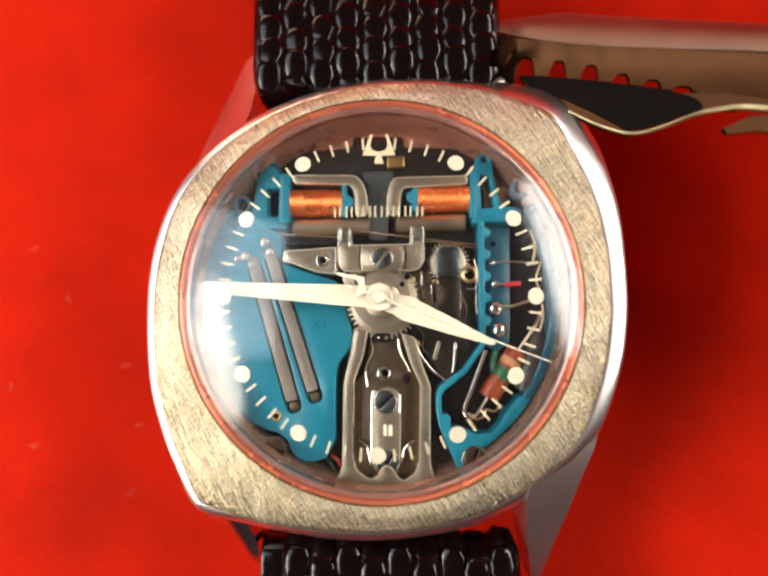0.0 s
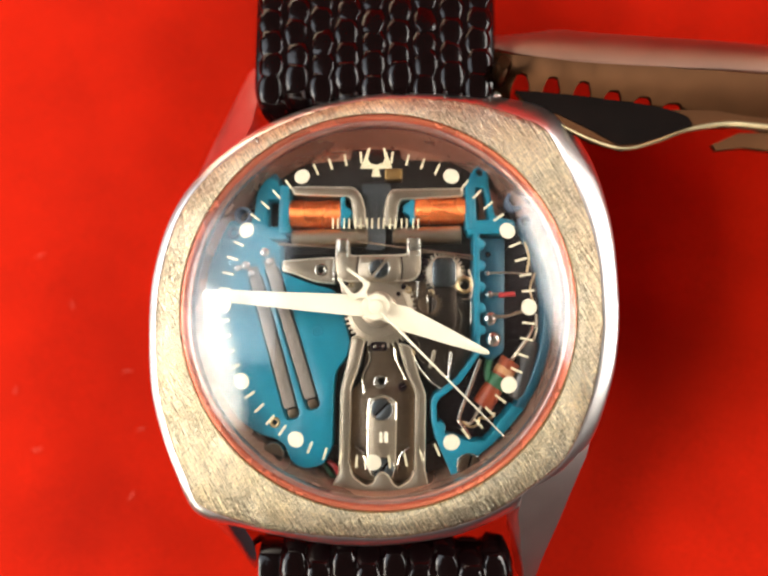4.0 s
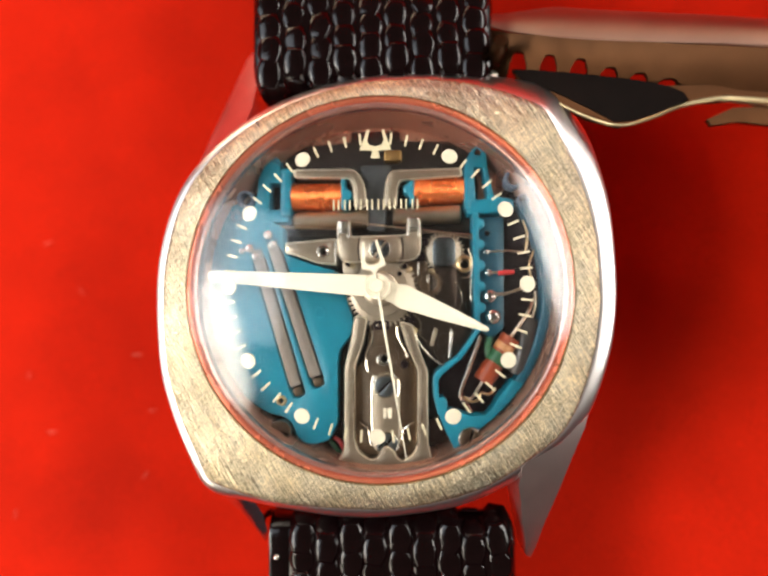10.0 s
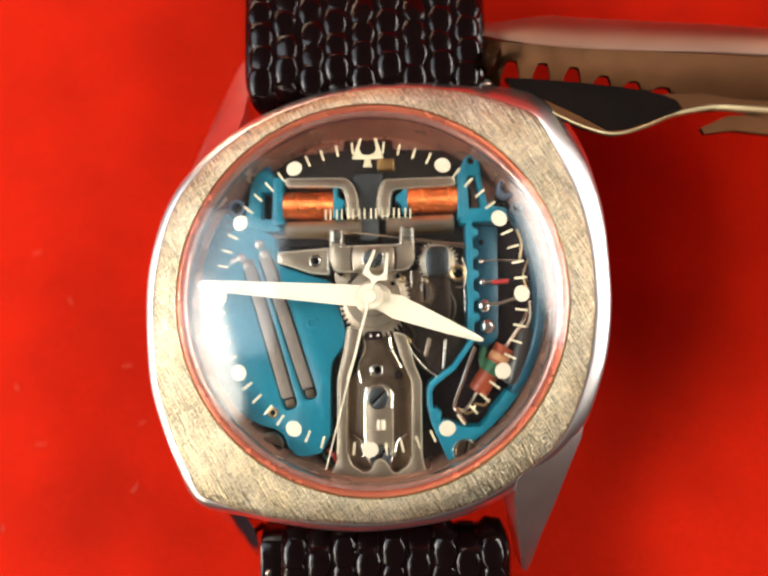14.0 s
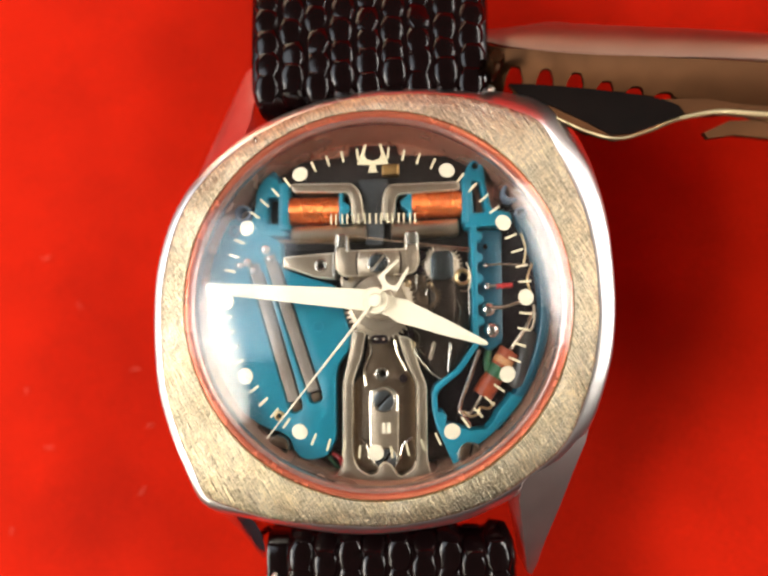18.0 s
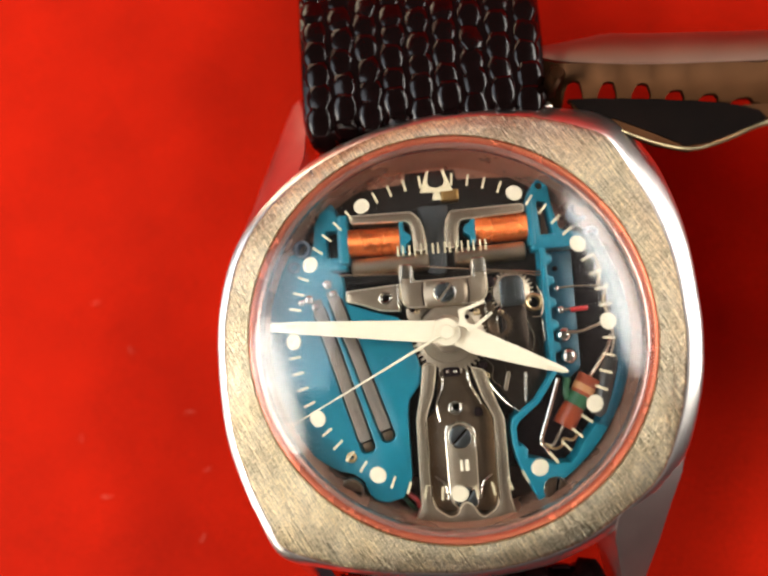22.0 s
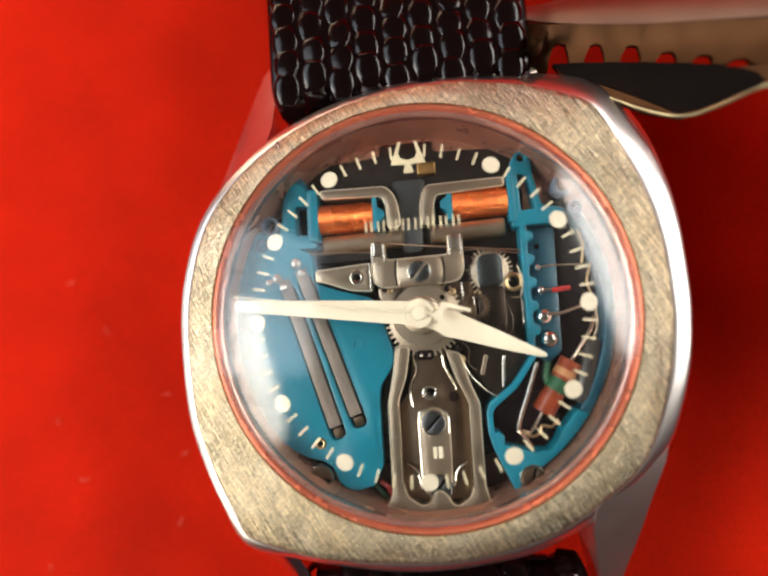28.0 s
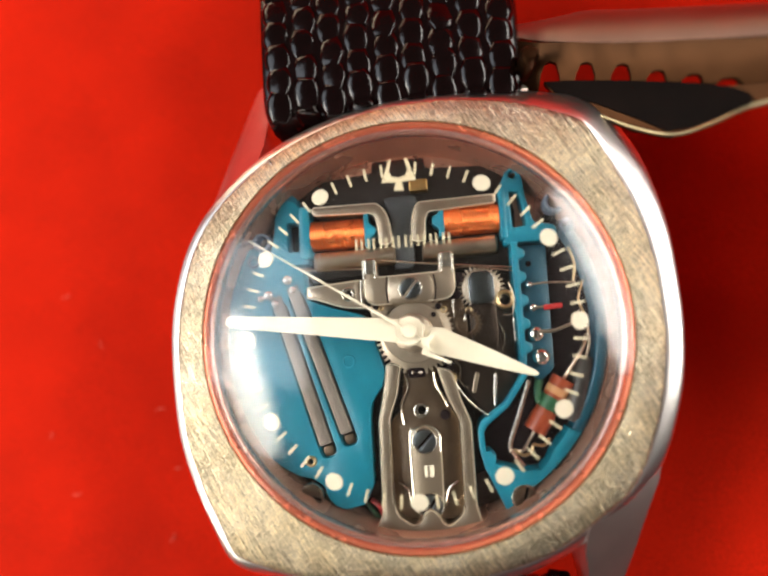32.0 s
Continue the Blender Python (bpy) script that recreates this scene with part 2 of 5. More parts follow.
def rounded(pts, r, n=4):
    """The polygon with its corners rounded."""
    out = []
    k = len(pts)
    for i in range(k):
        a, b, c = Vector(pts[i - 1]), Vector(pts[i]), Vector(pts[(i + 1) % k])
        d = min(r, (a - b).length * 0.45, (c - b).length * 0.45)
        p, q = b + (a - b).normalized() * d, b + (c - b).normalized() * d
        for j in range(n + 1):
            u = j / n
            out.append(tuple(p * (1 - u) ** 2 + b * 2 * u * (1 - u) + q * u * u))
    return out


def circle(x, y, r, n=24, a0=0.0, a1=360.0):
    closed = abs(a1 - a0) >= 360
    return [(x + r * math.cos(radians(a0 + (a1 - a0) * i / (n if closed else n - 1))),
             y + r * math.sin(radians(a0 + (a1 - a0) * i / (n if closed else n - 1)))) for i in range(n)]


def area2(p):
    return sum(p[i - 1][0] * p[i][1] - p[i][0] * p[i - 1][1] for i in range(len(p)))


def offset(pts, d):
    """The closed polygon moved inward by d."""
    out, k = [], len(pts)
    for i in range(k):
        a, b, c = Vector(pts[i - 1]), Vector(pts[i]), Vector(pts[(i + 1) % k])
        e, f = (b - a), (c - b)
        if e.length < 1e-6 or f.length < 1e-6:
            out.append(tuple(b))
            continue
        e.normalize(), f.normalize()
        n1, n2 = Vector((-e.y, e.x)), Vector((-f.y, f.x))
        n = n1 + n2
        n = n / max(n.dot(n1), 0.35) if n.length > 1e-6 else n1
        out.append(tuple(b + n * d))
    return out


def plate(outline, z0, z1, holes=(), bevel=0.08, bm=None):
    """A flat plate with holes right through it and a chamfered upper edge; heights from the printed ring."""
    bm = bm or bmesh.new()
    level = bm.faces.layers.int.get("level") or bm.faces.layers.int.new("level")
    z0, z1 = z0 + Z0, z1 + Z0
    edges = []
    for k, loop in enumerate([outline, *holes]):
        if (area2(loop) > 0) != (k == 0):
            loop = loop[::-1]
        inner, mid = offset(loop, bevel), offset(loop, bevel * 0.3)
        rows = [[bm.verts.new((x, y, z)) for x, y in line] for line, z in ((loop, z0), (loop, z1 - bevel), (mid, z1 - bevel * 0.38), (inner, z1))]
        n = len(loop)
        for low, high in zip(rows, rows[1:]):
            for i in range(n):
                bm.faces.new((low[i - 1], low[i], high[i], high[i - 1]))
        for i in range(n):
            edges.append(bm.edges.get((rows[3][i - 1], rows[3][i])))
    for g in bmesh.ops.triangle_fill(bm, edges=edges, use_beauty=True, use_dissolve=False, normal=(0, 0, 1))["geom"]:
        if isinstance(g, bmesh.types.BMFace):
            g[level] = 1
    return bm


def lathe(profile, n=96, closed=False, bm=None, cx=0.0, cy=0.0):
    """A body turned about the upright axis; the profile holds radius and height from the printed ring."""
    bm = bm or bmesh.new()
    rings = []
    for r, z in profile:
        if r < 1e-6:
            rings.append([bm.verts.new((cx, cy, z + Z0))])
        else:
            rings.append([bm.verts.new((cx + r * math.cos(2 * math.pi * i / n), cy + r * math.sin(2 * math.pi * i / n), z + Z0)) for i in range(n)])
    pairs = list(zip(rings, rings[1:])) + ([(rings[-1], rings[0])] if closed else [])
    for a, b in pairs:
        for i in range(n):
            if len(a) == 1:
                bm.faces.new((a[0], b[i - 1], b[i]))
            elif len(b) == 1:
                bm.faces.new((a[i - 1], a[i], b[0]))
            else:
                bm.faces.new((a[i - 1], a[i], b[i], b[i - 1]))
    return bm


def tube(path, r, n=10, bm=None):
    """A round wire along the points; r is one radius or one for each point."""
    bm = bm or bmesh.new()
    pts = [Vector((x, y, z + Z0)) for x, y, z in path]
    rad = r if isinstance(r, (list, tuple)) else [r] * len(pts)
    rings = []
    for i, p in enumerate(pts):
        d = (pts[min(i + 1, len(pts) - 1)] - pts[max(i - 1, 0)]).normalized()
        u = d.cross(Vector((0, 0, 1)))
        u = u.normalized() if u.length > 1e-4 else Vector((1, 0, 0))
        v = u.cross(d)
        rings.append([bm.verts.new(p + (u * math.cos(2 * math.pi * k / n) + v * math.sin(2 * math.pi * k / n)) * rad[i]) for k in range(n)])
    for a, b in zip(rings, rings[1:]):
        for k in range(n):
            bm.faces.new((a[k - 1], a[k], b[k], b[k - 1]))
    bm.faces.new(rings[0])
    bm.faces.new(rings[-1][::-1])
    return bm


def arc(points, n=8):
    """A smooth line through the points."""
    pts = [Vector(p) for p in points]
    out = []
    for i in range(len(pts) - 1):
        p0, p1, p2, p3 = pts[max(i - 1, 0)], pts[i], pts[i + 1], pts[min(i + 2, len(pts) - 1)]
        for j in range(n):
            t = j / n
            out.append(tuple(0.5 * ((2 * p1) + (p2 - p0) * t + (2 * p0 - 5 * p1 + 4 * p2 - p3) * t * t + (3 * p1 - p0 - 3 * p2 + p3) * t ** 3)))
    out.append(tuple(pts[-1]))
    return out


def box(x0, x1, y0, y1, z0, z1, r=0.15, bevel=0.08):
    return plate(rounded([(x0, y0), (x1, y0), (x1, y1), (x0, y1)], r, 3), z0, z1, bevel=bevel)


def edge_bead(outline, top, parent, r=0.07, bevel=0.08):
    """Adds a fine bright bead along a plate's upper edge as its highlight."""
    if area2(outline) < 0:
        outline = outline[::-1]
    line = offset(outline, bevel * 0.45)
    part("edge_glint", tube([(x, y, top - bevel * 0.4) for x, y in line + line[:1]], r, 6), EDGE, parent, "bright bead or strip drawn as an edge highlight")


def screw(name, x, y, r, top, parent, turn=30.0, material=MIRROR, slot=BLACK):
    """A slotted cheese-head screw: a domed head with a real slot cut over a floor coloured as its shade."""
    w = r * 0.13
    bm = bmesh.new()
    for sgn in (1, -1):
        half = [p for p in circle(0, 0, r, 21, math.degrees(math.asin(w / r)), 180 - math.degrees(math.asin(w / r)))]
        half = [(px, sgn * py) for px, py in half]
        c, s_ = math.cos(radians(turn)), math.sin(radians(turn))
        half = [(x + px * c - py * s_, y + px * s_ + py * c) for px, py in half]
        plate(half, top - 0.45, top, bevel=r * 0.07, bm=bm)
    head = part(name, bm, material, parent)
    part("slot", plate(circle(x, y, r * 0.93, 20), top - 0.5, top - 0.16, bevel=0.02), slot, head, "slot floor coloured black as its shade")
    part("counterbore", plate(circle(x, y, r * 1.16, 28), top - 0.5, top - 0.08, [circle(x, y, r * 1.04, 28)], bevel=0.04), BRIGHT, head, "bright ring round the screw")
    return head


def gear(x, y, r, teeth, z0, z1, depth, hole=0.0):
    pts = []
    for i in range(teeth):
        for f, rr in ((0.0, r - depth), (0.28, r - depth), (0.42, r), (0.72, r), (0.86, r - depth)):
            a = 2 * math.pi * (i + f) / teeth
            pts.append((x + rr * math.cos(a), y + rr * math.sin(a)))
    return plate(pts, z0, z1, [circle(x, y, hole, 16)] if hole else [], bevel=0.03)


# ---------- ground ----------

def build_ground():
    bm = bmesh.new()
    n, half = 150, 350.0
    rows = []
    for j in range(n + 1):
        row = []
        for i in range(n + 1):
            u, v = (i / n * 2 - 1), (j / n * 2 - 1)
            x, y = half * u * abs(u) ** 1.6, half * v * abs(v) ** 1.6
            h = 0.6 * noise.noise((x * 0.045, y * 0.045, 3.1)) + 0.2 * noise.noise((x * 0.13, y * 0.13, 8.4)) - 0.25 if max(abs(x), abs(y)) < 200 else -0.3
            row.append(bm.verts.new((x, y, h - DROP)))
        rows.append(row)
    for j in range(n):
        for i in range(n):
            bm.faces.new((rows[j][i], rows[j][i + 1], rows[j + 1][i + 1], rows[j + 1][i]))
    return tagged(part("ground", bm, CLOTH), "smooth red cloth spread flat under the watch", "cloth", kind="structure")


build_ground()


def build_walls():
    """Low unseen boards and red cloth, added to tune reflections, close the place; light falls in from above."""
    for name, x0, x1, y0, y1 in (("wall_north", -350, 350, 210, 225), ("wall_south", -350, 350, -350, -335), ("wall_east", 335, 350, -335, 60), ("wall_northeast", 335, 350, 60, 210), ("wall_west", -350, -335, -335, 210)):
        bm = plate([(x0, y0), (x1, y0), (x1, y1), (x0, y1)], -17.0, 190, bevel=3)
        north, dim = name in ("wall_north", "wall_northeast"), name in ("wall_south", "wall_east")
        label = "unseen red cloth put up for red reflections in the steel" if north else "unseen dark board added to keep reflections and bounce dark" if dim else "unseen dim painted board added round the place"
        tagged(part(name, bm, CLOTH if north else SHADE if dim else WALL, flat=True), label, "wall", kind="structure")


build_walls()

# ---------- the watch ----------
watch = tagged(new("wristwatch"), "steel wristwatch with open teal movement and black leather strap", "wristwatch")

# the brushed face's edge and the polished rim's outer edge (x, y, height from the printed ring)
FACE = [(17.55, 0), (17.35, 3.9), (16.3, 8.3), (14.6, 12.3), (13.5, 14.3), (12.3, 14.95), (9.2, 16.15), (5.2, 16.9), (1.0, 17.0), (-2.7, 16.55), (-6.7, 15.35), (-10.5, 13.35), (-14.0, 10.4),
        (-16.1, 7.2), (-17.2, 3.4), (-17.6, -0.6), (-17.15, -6.5), (-15.95, -10.4), (-14.3, -13.9), (-13.75, -15.3), (-12.4, -15.9), (-8.1, -17.1), (-2.7, -17.5), (1.1, -17.5), (4.9, -16.85),
        (8.65, -15.6), (11.7, -13.65), (14.75, -11.0), (16.75, -6.2), (17.5, -1.9)]
RIM = [(18.95, 0.5, -1.32), (18.65, 6.1, -1.36), (17.8, 10.3, -1.55), (17.2, 12.3, -1.8), (16.1, 14.6, -2.3), (15.0, 16.2, -2.65), (13.4, 16.95, -2.65), (9.35, 17.7, -2.35), (1.3, 18.0, -2.0),
       (-2.8, 17.4, -1.9), (-6.9, 16.2, -1.7), (-10.9, 14.1, -1.45), (-14.5, 10.9, -1.25), (-16.7, 7.6, -1.25), (-17.9, 3.6, -1.24), (-18.25, -0.6, -1.24), (-17.8, -6.6, -1.24), (-16.6, -10.6, -1.24),
       (-15.0, -14.3, -1.2), (-14.25, -15.8, -1.35), (-12.6, -16.75, -1.6), (-2.7, -18.35, -1.6), (4.9, -17.7, -1.6), (8.9, -16.35, -1.6), (12.3, -14.4, -1.65), (15.0, -12.1, -1.6),
       (16.6, -10.1, -1.5), (17.4, -8.2, -1.4), (18.05, -6.2, -1.32), (18.55, -4.2, -1.3), (18.85, -1.8, -1.3)]


def polar(points, a):
    """Radius and height of a smooth closed line at the angle a."""
    best = None
    k = len(points)
    for i in range(k):
        (ax, ay), (bx, by) = points[i][:2], points[(i + 1) % k][:2]
        dx, dy = math.cos(a), math.sin(a)
        den = dx * (by - ay) - dy * (bx - ax)
        if abs(den) < 1e-9:
            continue
        u = (dy * ax - dx * ay) / den
        r = (ax + (bx - ax) * u) * dx + (ay + (by - ay) * u) * dy
        if -1e-6 <= u <= 1 + 1e-6 and r > 0:
            z = points[i][2] + (points[(i + 1) % k][2] - points[i][2]) * u if len(points[i]) > 2 else 0.0
            best = (r, z)
    return best


def smooth_loop(points, n=6):
    """A closed smooth line through the points."""
    pts = [Vector(p) if len(p) == 3 else Vector((*p, 0.0)) for p in points]
    k, out = len(pts), []
    for i in range(k):
        p0, p1, p2, p3 = pts[i - 1], pts[i], pts[(i + 1) % k], pts[(i + 2) % k]
        for j in range(n):
            t = j / n
            out.append(tuple(0.5 * ((2 * p1) + (p2 - p0) * t + (2 * p0 - 5 * p1 + 4 * p2 - p3) * t * t + (3 * p1 - p0 - 3 * p2 + p3) * t ** 3)))
    return out


def rings(rows):
    """Skin over closed rows of points."""
    bm = bmesh.new()
    rows = [[bm.verts.new((x, y, z + Z0)) for x, y, z in row] for row in rows]
    n = len(rows[0])
    for a, b in zip(rows, rows[1:]):
        for i in range(n):
            bm.faces.new((a[i - 1], a[i], b[i], b[i - 1]))
    return bm


def build_case():
    n = 360
    face, rim = smooth_loop(FACE), smooth_loop(RIM)
    face_r = [polar(face, 2 * math.pi * i / n)[0] for i in range(n)]
    rim_r = [polar(rim, 2 * math.pi * i / n) for i in range(n)]

    def eased(values, reach):
        """Each value averaged with its neighbours round the case."""
        return [sum(values[(i + k) % n] for k in range(-reach, reach + 1)) / (2 * reach + 1) for i in range(n)]

    face_r = eased(face_r, 2)
    rim_r = list(zip(eased([r for r, _ in rim_r], 3), eased(eased([z for _, z in rim_r], 9), 5)))

    def ring(r, z):
        return [((r(i) if callable(r) else r) * math.cos(2 * math.pi * i / n), (r(i) if callable(r) else r) * math.sin(2 * math.pi * i / n), z(i) if callable(z) else z) for i in range(n)]

    def across(f, dz):
        """A line the share f of the way over the polished rim; the rim is a little rounded."""
        return ring(lambda i: face_r[i] + (rim_r[i][0] - face_r[i]) * f, lambda i: -1.02 + (rim_r[i][1] + 1.02) * (0.55 * f + 0.45 * f * f) + dz)

    def worn(d):
        """The edge of the brushed face is worn a little unevenly."""
        return lambda i: face_r[i] + d + 0.05 * noise.noise((i * 0.35, 2.0, 0.0)) + 0.03 * noise.noise((i * 1.1, 7.0, 0.0))

    def domed(f):
        """The brushed face falls away towards its edge."""
        return ring(lambda i: 15.62 + (face_r[i] - 15.62) * f, -0.68 - 0.34 * f * f)

    bez = part("bezel", rings([ring(15.52, -2.2), ring(15.52, -0.80), ring(15.62, -0.68)] + [domed(f) for f in (0.2, 0.4, 0.55, 0.7, 0.82)] + [ring(worn(-0.14), -0.94), ring(worn(-0.03), -1.0), ring(worn(0.02), -1.08), ring(worn(0.02), -1.4)]),
               BRUSHED, watch, "brushed silvery bezel with fine diagonal scratches")
    part("bezel_edge", rings([across(-0.1, -0.3), across(-0.02, -0.03), across(0.06, 0.0)] + [across(f, 0.0) for f in (0.2, 0.4, 0.6, 0.8, 0.93)] + [across(1.0, -0.05), across(1.03, -0.25), across(1.0, -2.2), across(0.0, -3.4)]),
         RIMSTEEL, bez, "polished sloping edge of the bezel")
    rng = random.Random(11)
    burr = None
    placed = 0
    while placed < 70:
        a = rng.uniform(0, 2 * math.pi)
        i = int(a / (2 * math.pi) * n) % n
        r = rng.uniform(16.0, face_r[i] - 0.45)
        if r < 16.0:
            continue
        lean = -rng.gauss(24, 10) if rng.random() < 0.8 else rng.uniform(20, 70)
        m = pose(r * math.cos(a) * S, r * math.sin(a) * S, (Z0 - 0.68 - 0.34 * ((r - 15.62) / (face_r[i] - 15.62)) ** 2) * S, 0, 0, lean) @ Matrix.Diagonal((1, rng.uniform(0.35, 1.3), 1, 1))
        if burr is None:
            bm = bmesh.new()
            p = [bm.verts.new(c) for c in ((0, -0.5, 0), (0.025, -0.15, 0), (0.02, 0.3, 0), (0, 0.5, 0), (-0.02, 0.2, 0), (-0.022, -0.25, 0), (0, 0.02, 0.003))]
            for k in range(6):
                bm.faces.new((p[k], p[(k + 1) % 6], p[6]))
            burr = part("scratch", bm, EDGE, bez, flat=True)
            burr.matrix_basis = m
        else:
            again(burr, m)
        placed += 1
    scratch = plate([(-9.95, 13.7), (-9.85, 13.75), (-9.4, 12.75), (-9.5, 12.7)], -1.0, -0.80, bevel=0.004)
    part("scratch", scratch, BRIGHT, bez, "short bright scratch")
    part("case", rings([ring(15.2, -2.4), across(-0.1, -1.4), across(0.3, -3.6), ring(lambda i: face_r[i] * 0.94, -7.2), ring(lambda i: face_r[i] * 0.86, -8.35), ring(3.0, -8.4)]), POLISHED, watch, "polished steel case flank")
    # each lug: inner and outer line of its upper face, from the bezel to its tip
    upper_west = ((-17.0, 4.0, -1.5, -19.3, 5.0, -5.2), (-15.9, 7.2, -1.4, -18.0, 8.7, -5.6), (-13.8, 10.3, -1.4, -16.35, 12.7, -6.0),
                  (-11.4, 13.0, -1.5, -14.65, 16.8, -6.2), (-10.8, 15.7, -2.6, -13.4, 19.8, -6.4), (-10.9, 18.0, -4.0, -12.5, 22.0, -6.6),
                  (-11.2, 20.5, -5.5, -11.9, 22.8, -6.8))
    upper_east = ((16.4, 7.0, -2.0, 17.6, 7.0, -5.6), (15.8, 10.0, -2.0, 17.0, 10.6, -6.0), (14.8, 12.4, -2.0, 16.0, 14.0, -6.4),
                  (12.6, 14.4, -2.2, 14.6, 16.4, -6.6), (11.0, 16.2, -3.0, 13.0, 17.8, -6.9), (10.9, 17.4, -4.4, 12.2, 18.2, -7.0))
    lower_east = ((16.0, -6.1, -1.3, 17.3, -6.4, -1.6), (15.2, -8.4, -1.1, 16.95, -8.4, -1.4), (14.1, -10.8, -0.96, 16.25, -11.25, -1.6),
                  (12.8, -12.5, -0.96, 15.3, -13.68, -2.0), (11.2, -14.2, -1.05, 14.4, -16.2, -2.45), (11.0, -15.8, -1.5, 13.85, -17.7, -2.8),
                  (11.35, -18.1, -2.3, 13.3, -19.2, -3.2), (11.75, -20.6, -3.2, 12.7, -21.4, -3.9), (11.9, -22.0, -3.9, 12.35, -22.4, -4.3))
    lower_west = ((-16.4, -8.5, -1.7, -17.4, -9.2, -2.8), (-15.4, -11.5, -1.7, -16.2, -12.4, -2.9), (-13.8, -14.4, -1.8, -14.6, -15.8, -3.1),
                  (-12.3, -16.0, -1.9, -12.9, -17.7, -3.4), (-10.6, -17.2, -2.6, -11.5, -19.2, -3.9), (-9.9, -18.8, -3.4, -10.6, -20.8, -4.6),
                  (-9.7, -20.4, -4.2, -10.1, -21.8, -5.2))
    lugs = (upper_west, upper_east, lower_east, lower_west)
    for rows in lugs:
        bm = bmesh.new()
        cols = []
        for xi, yi, zi, xo, yo, zo in rows:
            mid = ((xi + xo) / 2 + (xo - xi) * 0.03, (yi + yo) / 2 + (yo - yi) * 0.03, (zi + zo) / 2 + 0.04)
            sx = math.copysign(0.35, xo)
            cols.append([bm.verts.new((x, y, z + Z0)) for x, y, z in ((xi, yi, zi), mid, (xo, yo, zo), (xo + sx * 0.2, yo, zo - 0.3), (xo - sx, yo, -8.2), (xi, yi, -8.2))])
        for a, b in zip(cols, cols[1:]):
            for k in range(6):
                bm.faces.new((a[k - 1], a[k], b[k], b[k - 1]))
        bm.faces.new(cols[0])
        bm.faces.new(cols[-1][::-1])
        # one steel in three tones, imitating the light on each lug
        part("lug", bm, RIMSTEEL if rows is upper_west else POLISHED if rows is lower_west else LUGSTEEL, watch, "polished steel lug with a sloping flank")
    for y, z in ((18.8, -4.3), (-21.6, -4.6)):
        part("spring_bar", tube([(-9.6, y, z), (-8.9, y, z), (-8.8, y, z), (9.5, y, z), (11.0, y, z)], [0.3, 0.3, 0.7, 0.7, 0.45], 14), BRIGHT, watch, "thin steel spring bar")
    # lip, step and sloping wall under the crystal; red reflections are put into their colours
    part("gold_line", lathe([(15.56, -1.4), (15.54, -0.70), (15.42, -0.72), (15.40, -1.3), (15.38, -1.7)], 160), GOLDLINE, watch, "thin dark gold seam round the crystal")
    part("crystal_edge", lathe([(15.04, -1.7), (15.03, -1.22), (14.97, -1.10), (14.88, -1.04), (14.78, -1.06), (14.68, -1.14), (14.60, -1.28), (14.56, -1.5), (14.6, -2.0)], 160), EDGEPINK, watch, "polished step inside the ring, coloured as its pink reflection")
    part("crystal_ring", lathe([(15.46, -1.8), (15.44, -1.05), (15.40, -0.92), (15.32, -0.88), (15.20, -0.95), (15.08, -1.08), (15.03, -1.25), (15.02, -1.8)], 160), LIP, watch, "polished ring round the crystal, coloured as its red reflection")
    part("inner_wall", lathe([(15.0, -1.6), (14.7, -2.4), (14.35, -3.6), (14.15, -5.0)], 128), RING, watch, "polished inner wall round the movement, coloured as its red reflection")
    part("inner_floor", lathe([(14.95, -5.2), (12.0, -5.4), (12.0, -5.6), (14.95, -5.6)], 96), INNER, watch, "dark floor round the movement")
    part("floor_segment", plate(circle(0, 0, 14.85, 40, 38, 142) + circle(0, 0, 11.2, 30, 142, 38), -5.6, -4.95, bevel=0.1), RING, watch, "floor segment behind the coils, coloured as its red reflection")
    part("main_plate", lathe([(0, -5.6), (14.6, -5.6), (14.6, -6.4), (0, -6.4)], 96), DARK, watch, "dark base plate of the movement")


def dome_drop(r, big=50.0):
    return big - math.sqrt(big * big - r * r)


